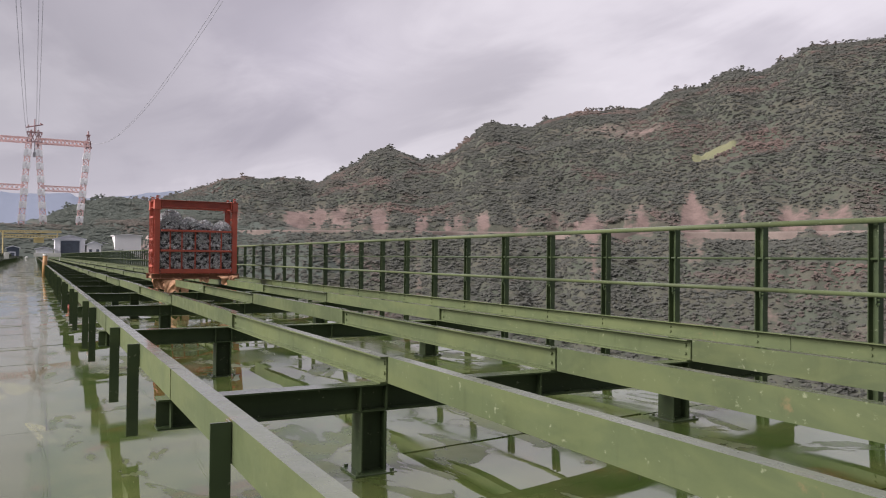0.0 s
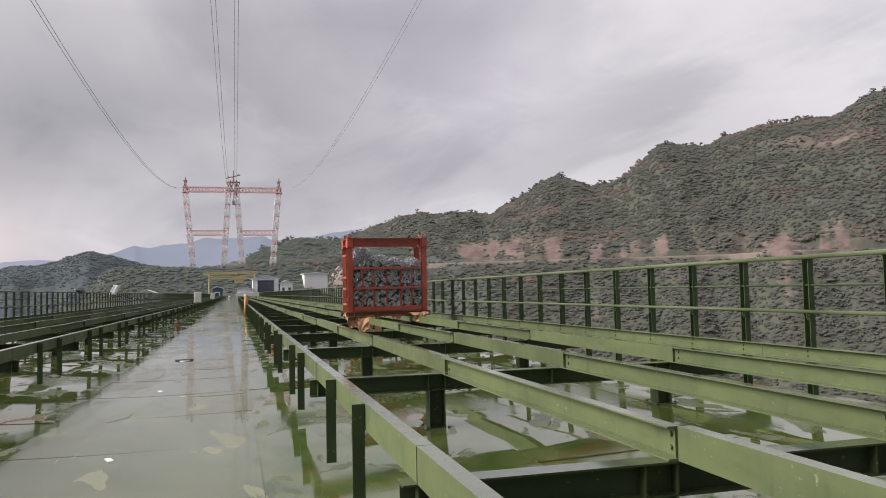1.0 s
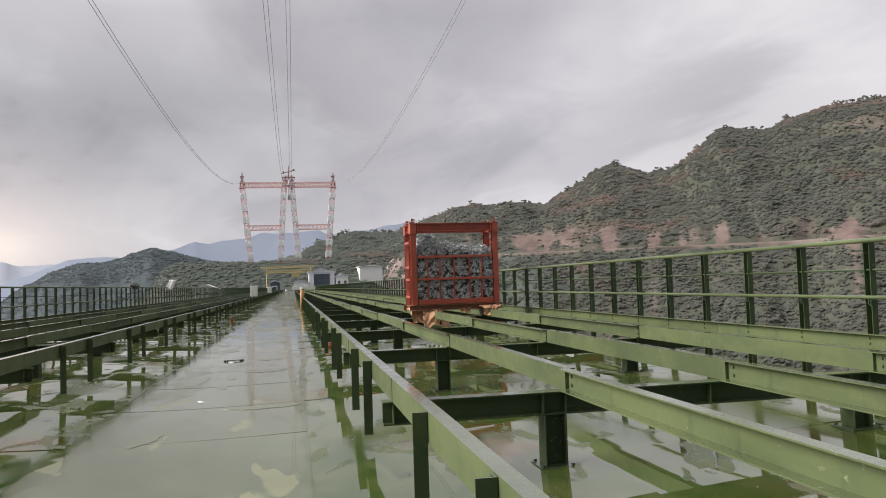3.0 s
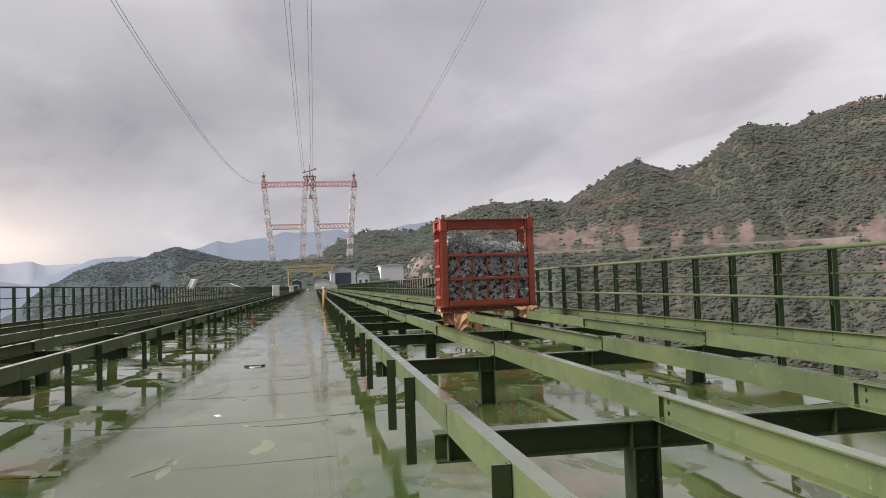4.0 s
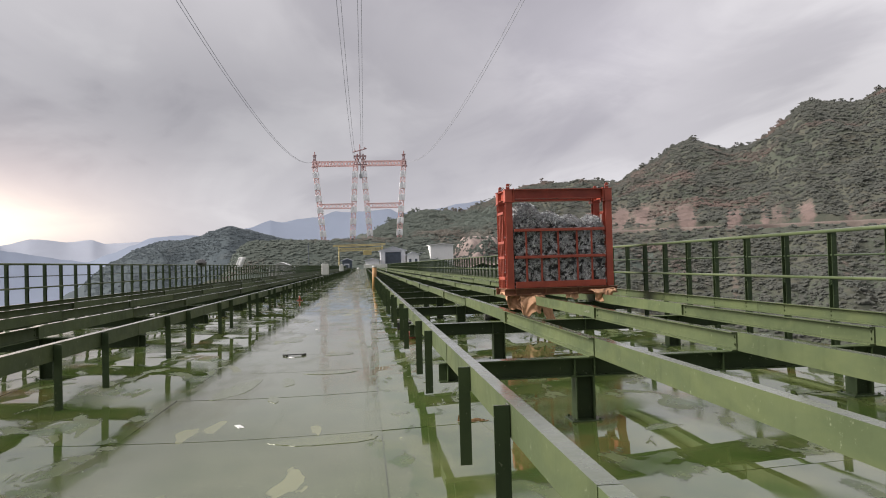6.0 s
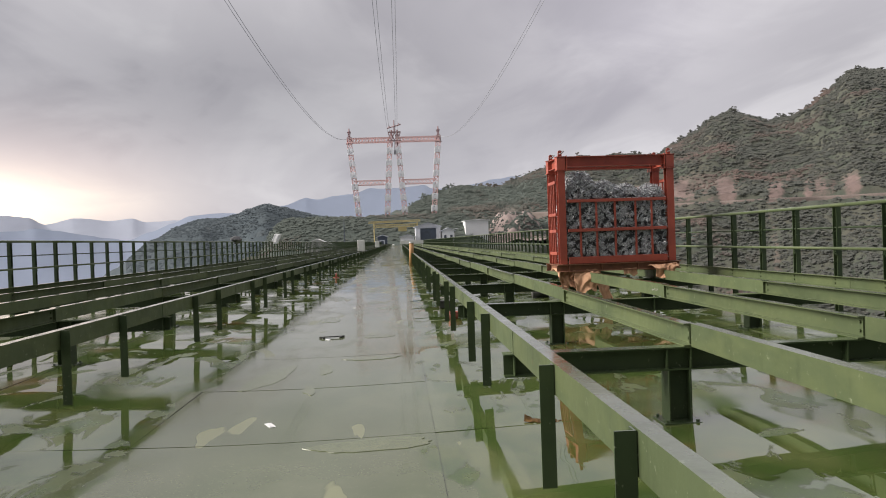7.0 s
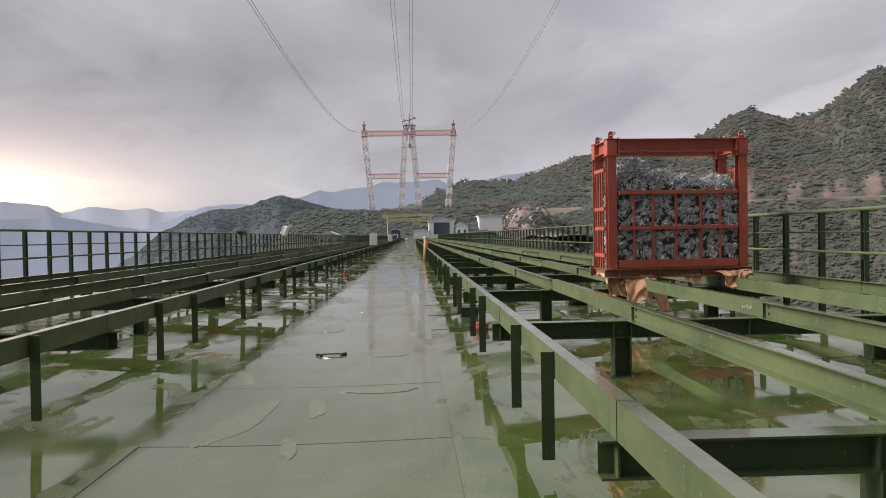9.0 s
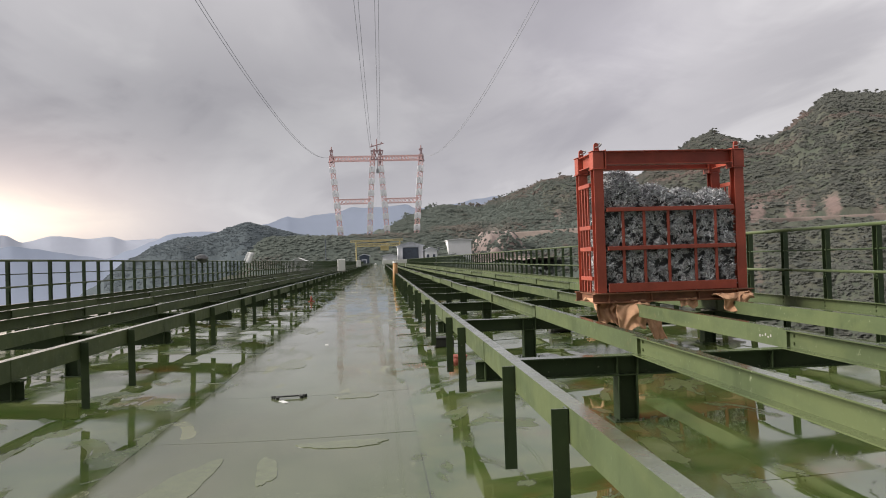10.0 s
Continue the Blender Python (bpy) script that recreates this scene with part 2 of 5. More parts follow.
SCRAP = wire_scrap()
# near-black colour that paints the shade in the gaps of the scrap
SHADE_CORE = plain("scrap_gap_shade", (0.035, 0.037, 0.04), (0.02, 0.02, 0.02), 14.0, 0.8)
BURLAP = plain("tan_burlap", (0.54, 0.32, 0.19), (0.42, 0.23, 0.13), 5.0, 0.9, 0.0, 0.5, 0.006)
WHITE = plain("white_paint", (0.72, 0.72, 0.7), (0.6, 0.6, 0.58), 3.0, 0.55)
BLACK = plain("black_plastic", (0.02, 0.02, 0.02), (0.035, 0.035, 0.03), 10.0, 0.4)
ORANGE = plain("orange_red_paint", (0.34, 0.085, 0.055), (0.25, 0.065, 0.045), 3.0, 0.6)
PIPE = plain("ochre_pipe", (0.42, 0.24, 0.09), (0.32, 0.17, 0.07), 4.0, 0.6)
# tower red lightened towards pink so that the colour holds the haze
TOWER_RED = plain("hazed_red_tower_paint", (0.86, 0.58, 0.55), (0.82, 0.54, 0.51), 0.3, 0.6)
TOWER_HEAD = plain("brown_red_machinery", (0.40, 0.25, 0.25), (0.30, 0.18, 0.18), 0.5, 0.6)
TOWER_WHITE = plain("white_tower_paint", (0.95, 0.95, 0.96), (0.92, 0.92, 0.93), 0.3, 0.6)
CABLE = plain("galvanised_cable", (0.29, 0.29, 0.30), (0.26, 0.26, 0.27), 0.02, 0.8, 0.0, 0.0)
YELLOW = plain("yellow_crane_paint", (0.66, 0.55, 0.26), (0.56, 0.46, 0.22), 0.4, 0.6)
SHED_ROOF = plain("grey_sheet_roof", (0.6, 0.62, 0.66), (0.5, 0.51, 0.55), 0.3, 0.5)
SITE_WHITE = plain("white_sheet_cladding", (0.92, 0.92, 0.92), (0.86, 0.86, 0.86), 0.2, 0.5)
SHED_LIGHT = plain("pale_grey_cladding", (0.75, 0.75, 0.77), (0.65, 0.65, 0.68), 0.3, 0.5)
SHED_DARK = plain("dark_cladding_and_doorway_shade", (0.08, 0.1, 0.13), (0.05, 0.06, 0.08), 0.5, 0.6)
CONCRETE = plain("concrete", (0.36, 0.35, 0.33), (0.28, 0.27, 0.25), 0.5, 0.85)


def hillside(name, greens, soils):
    """Scrub and woodland over red earth; the mesh tells where the ground is bare."""
    m, g, b, ob, pos = material(name)
    mid = g.noise(g.mapped(pos, (1, 1, 1.3)), 0.03, 6, 0.65)
    fine = g.noise(pos, 0.16, 6, 0.72)
    veg = g.mix(g.ramp(fine, [(0.36, 0.0), (0.62, 1.0)]), greens[0], greens[1])
    veg = g.mix(g.ramp(mid, [(0.42, 0.0), (0.7, 0.8)]), veg, greens[2])
    soil = g.mix(g.ramp(fine, [(0.35, 0.0), (0.65, 1.0)]), soils[0], soils[1])
    bare = g.n.new("ShaderNodeAttribute")
    bare.attribute_name = "bare"
    fac = g.math("ADD", bare.outputs["Fac"], g.math("MULTIPLY", g.math("SUBTRACT", fine, 0.5), 0.9))
    g.feed(b.inputs["Base Color"], g.mix(g.ramp(fac, [(0.40, 0.0), (0.72, 0.8)]), veg, soil))
    b.inputs["Roughness"].default_value = 0.95
    b.inputs["Specular IOR Level"].default_value = 0.15
    relief(g, b, g.math("ADD", fine, mid), 0.35, 2.0)
    return m


HILL = hillside("wooded_hillside", [(0.058, 0.068, 0.052), (0.07, 0.079, 0.06), (0.096, 0.086, 0.068)], [(0.145, 0.102, 0.092), (0.205, 0.146, 0.132)])


def foliage(name, cols, brown):
    """Leaf masses: tone from clump to clump, broad patches of dry brown scrub."""
    m, g, b, ob, pos = material(name)
    geo = g.put("ShaderNodeNewGeometry")
    rnd = g.math("MULTIPLY_ADD", geo.outputs["Random Per Island"], 0.35, g.math("MULTIPLY", g.noise(pos, 0.05, 4, 0.6), 0.65))
    col = g.ramp(rnd, [(0.2, cols[0]), (0.5, cols[1]), (0.8, cols[2])])
    dry = g.noise(g.mapped(pos, (1, 1, 1.8)), 0.0085, 6, 0.62, 0.5)
    col = g.mix(g.ramp(dry, [(0.53, 0.0), (0.62, 0.8)]), col, brown)
    g.feed(b.inputs["Base Color"], col)
    b.inputs["Roughness"].default_value = 0.95
    b.inputs["Specular IOR Level"].default_value = 0.1
    # leaves in a crown scatter light upwards as one mass
    up = g.n.new("ShaderNodeVectorMath")
    up.operation = "MULTIPLY_ADD"
    g.feed(up.inputs[0], geo.outputs["Normal"])
    up.inputs[1].default_value = (0.28, 0.28, 0.28)
    up.inputs[2].default_value = (0, -0.25, 0.6)
    fin = g.n.new("ShaderNodeVectorMath")
    fin.operation = "NORMALIZE"
    g.feed(fin.inputs[0], up.outputs[0])
    g.feed(b.inputs["Normal"], fin.outputs[0])
    return m


FOLIAGE = foliage("hill_foliage", [(0.080, 0.086, 0.075), (0.092, 0.096, 0.083), (0.110, 0.108, 0.093)], (0.165, 0.118, 0.102))
# woodland further off: leaf colours lightened and greyed to carry the haze
HAZED_FOLIAGE = foliage("hazed_hill_foliage", [(0.094, 0.110, 0.096), (0.103, 0.119, 0.102), (0.114, 0.125, 0.107)], (0.145, 0.122, 0.104))
FIELD = plain("yellow_green_crop", (0.145, 0.148, 0.075), (0.115, 0.122, 0.065), 0.08, 0.95)
# leaf colours shifted to blue-grey for the mist over the left hill
MIST_LEAF = foliage("mist_tinted_foliage", [(0.090, 0.108, 0.119), (0.095, 0.114, 0.124), (0.1, 0.119, 0.127)], (0.114, 0.13, 0.134))
BARK = plain("bark", (0.1, 0.075, 0.055), (0.07, 0.05, 0.04), 1.0, 0.9)


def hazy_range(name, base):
    """A range so far off that only faint ribs and woods show; haze is mixed into its base colour."""
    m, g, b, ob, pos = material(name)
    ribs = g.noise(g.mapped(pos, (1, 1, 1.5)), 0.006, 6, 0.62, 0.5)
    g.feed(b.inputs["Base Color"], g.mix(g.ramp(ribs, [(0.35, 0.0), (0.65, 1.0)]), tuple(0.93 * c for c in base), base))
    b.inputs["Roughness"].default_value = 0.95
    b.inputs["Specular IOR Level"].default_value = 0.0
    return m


# the further the range, the more haze its base colour holds
FAR_HILL = hazy_range("haze_tinted_far_mountain", (0.46, 0.515, 0.63))
FARTHEST = hazy_range("haze_paled_far_mountain", (0.80, 0.83, 0.92))
MIDDLE = hazy_range("haze_blue_foothills", (0.56, 0.62, 0.74))
# ground colours with the same blue mist mixed in
LEFT_HILL = hillside("mist_tinted_wooded_hill", [(0.062, 0.078, 0.086), (0.067, 0.083, 0.09), (0.073, 0.088, 0.092)], [(0.08, 0.09, 0.09), (0.088, 0.096, 0.096)])


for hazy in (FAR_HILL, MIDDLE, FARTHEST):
    # one fixed normal evens out the shading, as haze would at this distance
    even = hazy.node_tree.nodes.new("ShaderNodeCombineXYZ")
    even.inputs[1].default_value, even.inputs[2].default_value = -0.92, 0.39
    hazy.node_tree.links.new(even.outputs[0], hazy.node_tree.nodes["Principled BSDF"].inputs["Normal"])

# ground greyed to match the haze-toned woodland on the spur
SPUR_HILL = hillside("haze_toned_spur_hillside", [(0.066, 0.08, 0.07), (0.072, 0.086, 0.074), (0.084, 0.093, 0.078)], [(0.1, 0.092, 0.08), (0.125, 0.108, 0.094)])


def water_mat():
    m, g, b, ob, pos = material("grey_river_water")
    b.inputs["Base Color"].default_value = (0.34, 0.39, 0.45, 1)
    b.inputs["Roughness"].default_value = 0.22
    relief(g, b, g.noise(pos, 0.05, 5, 0.6), 0.3, 2.0)
    return m


WATER = water_mat()


# ---- mesh helpers ----
def mesh_of(bm, name, *mats, smooth=False):
    me = bpy.data.meshes.new(name)
    bmesh.ops.recalc_face_normals(bm, faces=bm.faces)
    for f in bm.faces:
        f.smooth = smooth
    bm.to_mesh(me)
    bm.free()
    for m in mats:
        me.materials.append(m)
    return me


def part(name, bm, mat, parent, label="", smooth=False):
    ob = new(name, bm if isinstance(bm, bpy.types.Mesh) else mesh_of(bm, name, mat, smooth=smooth))
    ob.parent = parent
    return tagged(ob, label)


def thing(name, label, category, group="", kind="", at=None):
    ob = new(name)
    ob.empty_display_size = 0.2
    if at is not None:
        ob.matrix_world = at
    return tagged(ob, label, category, group, kind)


def box(bm, x0, x1, y0, y1, z0, z1, bevel=0.0, m=None):
    vs = [bm.verts.new((x, y, z)) for x in (x0, x1) for y in (y0, y1) for z in (z0, z1)]
    if m is not None:
        for v in vs:
            v.co = m @ v.co
    q = [(0, 1, 3, 2), (4, 6, 7, 5), (0, 4, 5, 1), (2, 3, 7, 6), (0, 2, 6, 4), (1, 5, 7, 3)]
    fs = [bm.faces.new([vs[i] for i in f]) for f in q]
    if bevel:
        es = list({e for f in fs for e in f.edges})
        bmesh.ops.bevel(bm, geom=es, offset=bevel, segments=1, affect="EDGES")
    return bm


def prism(bm, profile, start, end, m=None):
    """Sweep a closed 2D profile (u, v) along an axis: start and end are frames that map (u, v) to space."""
    a = [bm.verts.new(start(u, v)) for u, v in profile]
    b = [bm.verts.new(end(u, v)) for u, v in profile]
    if m is not None:
        for w in a + b:
            w.co = m @ w.co
    n = len(profile)
    for i in range(n):
        bm.faces.new((a[i], a[(i + 1) % n], b[(i + 1) % n], b[i]))
    bm.faces.new(a[::-1])
    bm.faces.new(b)
    return bm


def along_y(bm, profile, x, z, y0, y1):
    return prism(bm, profile, lambda u, v: (x + u, y0, z + v), lambda u, v: (x + u, y1, z + v))


def along_x(bm, profile, y, z, x0, x1):
    return prism(bm, profile, lambda u, v: (x0, y + u, z + v), lambda u, v: (x1, y + u, z + v))


def along_z(bm, profile, x, y, z0, z1):
    return prism(bm, profile, lambda u, v: (x + u, y + v, z0), lambda u, v: (x + u, y + v, z1))


def channel(w, h, t, s=1):
    """C profile, its back at u = 0 and its flanges towards s."""
    p = [(0, 0), (w, 0), (w, t * 1.1), (t, t * 1.6), (t, h - t * 1.6), (w, h - t * 1.1), (w, h), (0, h)]
    return [(s * u, v) for u, v in p]


def aitch(w, h, t):
    """H or I profile centred on u = 0 with its foot at v = 0."""
    a, b = w / 2, t * 0.4
    return [(-a, 0), (a, 0), (a, t), (b, t * 1.25), (b, h - t * 1.25), (a, h - t), (a, h), (-a, h), (-a, h - t), (-b, h - t * 1.25), (-b, t * 1.25), (-a, t)]


def tube(bm, p, q, r, n=6, r2=None):
    p, q = Vector(p), Vector(q)
    d = (q - p).normalized()
    u = d.orthogonal().normalized()
    w = d.cross(u)
    ring = [[bm.verts.new(c + (u * math.cos(k * math.tau / n) + w * math.sin(k * math.tau / n)) * rr) for k in range(n)] for c, rr in ((p, r), (q, r2 or r))]
    for k in range(n):
        bm.faces.new((ring[0][k], ring[0][(k + 1) % n], ring[1][(k + 1) % n], ring[1][k]))
    bm.faces.new(ring[0][::-1])
    bm.faces.new(ring[1])
    return bm


def pipe_path(bm, pts, r, n=5):
    prev = None
    for i, c in enumerate(pts):
        c = Vector(c)
        d = (Vector(pts[min(i + 1, len(pts) - 1)]) - Vector(pts[max(i - 1, 0)])).normalized()
        u = d.cross(Vector((1, 0, 0.01))).normalized()
        w = d.cross(u)
        ring = [bm.verts.new(c + (u * math.cos(k * math.tau / n) + w * math.sin(k * math.tau / n)) * r) for k in range(n)]
        if prev:
            for k in range(n):
                bm.faces.new((prev[k], prev[(k + 1) % n], ring[(k + 1) % n], ring[k]))
        prev = ring
    return bm


def deck_z(x):
    """The deck falls a little from both edges to the walkway in the middle."""
    return 0.04 * (math.hypot(x - XC, 1.2) - 1.2)


# ---- terrain ----
def profile_at(az, stops):
    if az <= stops[0][0]:
        return stops[0][1]
    for (a0, e0), (a1, e1) in zip(stops, stops[1:]):
        if az <= a1:
            k = (az - a0) / (a1 - a0)
            k = k * k * (3 - 2 * k) * 0.6 + k * 0.4
            return e0 + (e1 - e0) * k
    return stops[-1][1]


# crest lines: bearing from the bridge's axis and elevation, in degrees
RIGHT_CREST = [(-2, 1.9), (-0.7, 2.2), (0.7, 2.6), (1.4, 3.07), (2.4, 3.54), (4.7, 4.22), (6.2, 4.1), (7.4, 3.93), (8.3, 4.32), (10.8, 5.15), (12.3, 5.78), (13.7, 5.93), (15, 5.78), (16.6, 5.95), (18.7, 5.7), (20.3, 6.5), (21.7, 7.3), (22.8, 8.1), (23.8, 8.45), (24.8, 8.15), (26.3, 7.55), (27.7, 7.68), (28.6, 8.1), (29.9, 9.1), (31.3, 10.2), (34.3, 10.0), (36, 10.6), (38, 11.05), (42.3, 11.2), (45, 12.4), (46.6, 12.5), (48.4, 13.45), (50.4, 13.1), (52.4, 13.95), (53.8, 14.6), (58, 14.6), (66, 15.5), (90, 13), (120, 8)]
LEFT_CREST = [(-24, -6.4), (-20, -1.0), (-17.1, 0.95), (-15.7, 1.75), (-14.1, 2.22), (-12.9, 2.25), (-11.6, 2.54), (-10.7, 2.98), (-9.5, 3.27), (-8.3, 2.98), (-7, 2.6), (-5.8, 2.3), (-4.7, 2.15), (-3.4, 2.05), (-2.2, 1.92), (0.5, 2.1), (6, 1.2)]
WATER_Z = -150.0


def smooth(a, b, x):
    k = min(max((x - a) / (b - a), 0.0), 1.0)
    return k * k * (3 - 2 * k)


def right_height(az, r):
    crest_r = 980 - 1.2 * max(az - 20, 0)
    top = crest_r * math.tan(radians(profile_at(az, RIGHT_CREST) - 0.12))
    foot_r = 210 + 190 * smooth(20, 0, az)
    if r <= crest_r:
        k = (r - foot_r) / (crest_r - foot_r)
        k = min(max(k, 0.0), 1.0)
        bench_r = 0.46
        bench = 560 * math.tan(radians(2.05))
        z = WATER_Z - 40 + (bench - WATER_Z + 40) * smooth(-0.08, bench_r, k) if k < bench_r else bench + (top - bench) * (0.35 * (k - bench_r) / (1 - bench_r) + 0.65 * smooth(bench_r - 0.1, 1.04, k))
        return z
    return top - (r - crest_r) * 0.28


def near_end(x, y):
    """The hillside that carries the far end of the bridge."""
    if y < 250:
        return WATER_Z - 40
    return WATER_Z - 40 + (187.0 * smooth(360, 408, y) + 23.0 * smooth(470, 552, y) * smooth(64, 46, x)) * smooth(170, 75, abs(x))


def ground_z(az, r):
    x, y = r * math.sin(radians(az)), r * math.cos(radians(az))
    z = WATER_Z - 30
    if -8 < az < 125:
        edge = smooth(-8, -1, az) * smooth(125, 100, az)
        z = max(z, (right_height(az, r) - (WATER_Z - 40)) * edge + WATER_Z - 40)
    if -24 < az < 10:
        R = 1450
        t = R * math.tan(radians(profile_at(az, LEFT_CREST) - 0.12))
        h = WATER_Z - 40 + (t - WATER_Z + 40) * (smooth(700, R, r) if r < R else smooth(2300, R, r))
        z = max(z, h)
    if abs(az) < 40:
        z = max(z, near_end(x, y))
    amp = min(max((z - WATER_Z) / 60, 0.0), 1.0)
    # the crests keep their line; only small bumps break them
    if az > 0:
        amp *= 1 - 0.72 * smooth(0.84, 0.98, r / (980 - 1.2 * max(az - 20, 0)))
    elif r > 1000:
        amp *= 1 - 0.72 * smooth(1200, 1420, r)
    n = noise.fractal(Vector((x, y, 0)) * 0.011, 0.9, 2.1, 6) * 9 + noise.fractal(Vector((x, y, 7)) * 0.05, 1.0, 2.0, 3) * 2.2
    gully = abs(noise.noise(Vector((az * 0.32 + r * 0.004, r * 0.0035, 3)))) * 9 - 3
    if near_end(x, y) > z - 3 and y > 300:
        amp *= 0.15
    return z + amp * (n + gully * smooth(5, 14, az))


def bare_ground(az, r, x, y, z):
    """How bare the slope is: cuttings above the hill road, slips and gullies below it, small fields above."""
    streak = noise.fractal(Vector((az * 0.55, z * 0.012, 4)), 0.8, 2.1, 5)
    patch = noise.fractal(Vector((x, y, z)) * 0.0085, 0.8, 2.1, 5)
    cut_ = smooth(16, 22, z) * smooth(62 + 30 * noise.noise(Vector((az * 0.25, 0, 2))), 26, z)
    v = 0.10 + (0.36 + 0.16 * smooth(50, 110, z)) * patch + cut_ * (0.40 + 0.85 * streak)
    if z < 20:
        v += -0.03 + 0.54 * streak * smooth(-140, 0, z)
    if az < 12:
        v -= 0.38 * smooth(14, 5, az)
    return v


def build_terrain():
    azs = []
    a = -180.0
    while a < 180:
        azs.append(round(a, 3))
        a += 0.2 if -22 <= a < 66 else (2.0 if -40 <= a < 120 else 6.0)
    rs = [120, 160, 200] + [230 + 6.2 * i for i in range(130)] + [1040 * (4700 / 1040) ** (i / 45) for i in range(46)]
    verts, bare = [(0, 0, WATER_Z - 40)], [0.0]
    na, nr = len(azs), len(rs)
    for a in azs:
        s, c = math.sin(radians(a)), math.cos(radians(a))
        for r in rs:
            z = ground_z(a, r)
            verts.append((r * s, r * c, z))
            bare.append(bare_ground(a, r, r * s, r * c, z) if -22 < a < 66 and z > WATER_Z else 0.2)
    faces = []
    for i in range(na):
        j = (i + 1) % na
        faces.append((0, 1 + j * nr, 1 + i * nr))
        for k in range(nr - 1):
            faces.append((1 + i * nr + k, 1 + j * nr + k, 1 + j * nr + k + 1, 1 + i * nr + k + 1))
    me = bpy.data.meshes.new("ground")
    me.from_pydata(verts, [], faces)
    me.materials.append(HILL)
    me.materials.append(LEFT_HILL)
    me.materials.append(SPUR_HILL)
    left = np.zeros(len(faces), dtype=np.int32)
    n = 0
    for i in range(na):
        n += 1
        for k in range(nr - 1):
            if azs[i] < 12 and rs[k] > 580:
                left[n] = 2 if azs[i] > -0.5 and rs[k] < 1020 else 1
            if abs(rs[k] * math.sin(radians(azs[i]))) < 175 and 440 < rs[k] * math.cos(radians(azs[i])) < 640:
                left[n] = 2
            n += 1
    me.polygons.foreach_set("material_index", left)
    me.polygons.foreach_set("use_smooth", np.ones(len(faces), dtype=bool))
    me.attributes.new("bare", "FLOAT", "POINT").data.foreach_set("value", np.array(bare, dtype=np.float32))
    tagged(new("ground", me), "gorge sides and wooded hills with bare red earth", "ground", kind="structure")


def clump_shapes():
    """A few ragged crowns, each a loose ball of leafy sprays."""
    rnd = random.Random(3)
    out = []
    for _ in range(12):
        vs, fs = [], []
        for k in range(9):
            d = Vector((rnd.gauss(0, 1), rnd.gauss(0, 1), rnd.gauss(0.2, 0.8))).normalized()
            c = d * rnd.uniform(0.35, 0.95)
            c.z = c.z * 0.8 + 0.45
            n = (d * 0.35 + Vector((rnd.gauss(0, 0.35), rnd.gauss(-0.8, 0.2), rnd.gauss(0.75, 0.3)))).normalized()
            u = n.orthogonal().normalized()
            w = n.cross(u)
            r = rnd.uniform(0.42, 0.75)
            b = len(vs)
            for i in range(4):
                q = i * math.pi / 2 + rnd.uniform(-0.5, 0.5)
                rr = r * rnd.uniform(0.7, 1.25)
                vs.append(c + (u * math.cos(q) + w * math.sin(q)) * rr - n * 0.12 * rr)
            fs.append([b, b + 1, b + 2, b + 3])
        out.append((np.array([v[:] for v in vs]), np.array(fs)))
    return out


def scatter(name, label, spots, mat):
    shapes = clump_shapes()
    rnd = random.Random(9)
    vs, fs, n = [], [], 0
    for x, y, z, size, tall in spots:
        v, f = shapes[rnd.randrange(12)]
        a = -math.atan2(x, y) + rnd.gauss(0, 0.5)
        c, s_ = math.cos(a), math.sin(a)
        p = np.stack([(v[:, 0] * c - v[:, 1] * s_) * size + x, (v[:, 0] * s_ + v[:, 1] * c) * size + y, v[:, 2] * size * tall + z], axis=1)
        vs.append(p)
        fs.append(f + n)
        n += len(v)
    me = bpy.data.meshes.new(name)
    vs, fs = np.concatenate(vs), np.concatenate(fs)
    me.from_pydata(vs.tolist(), [], fs.tolist())
    me.materials.append(mat)
    tagged(new(name, me), label, "woodland", kind="stuff")


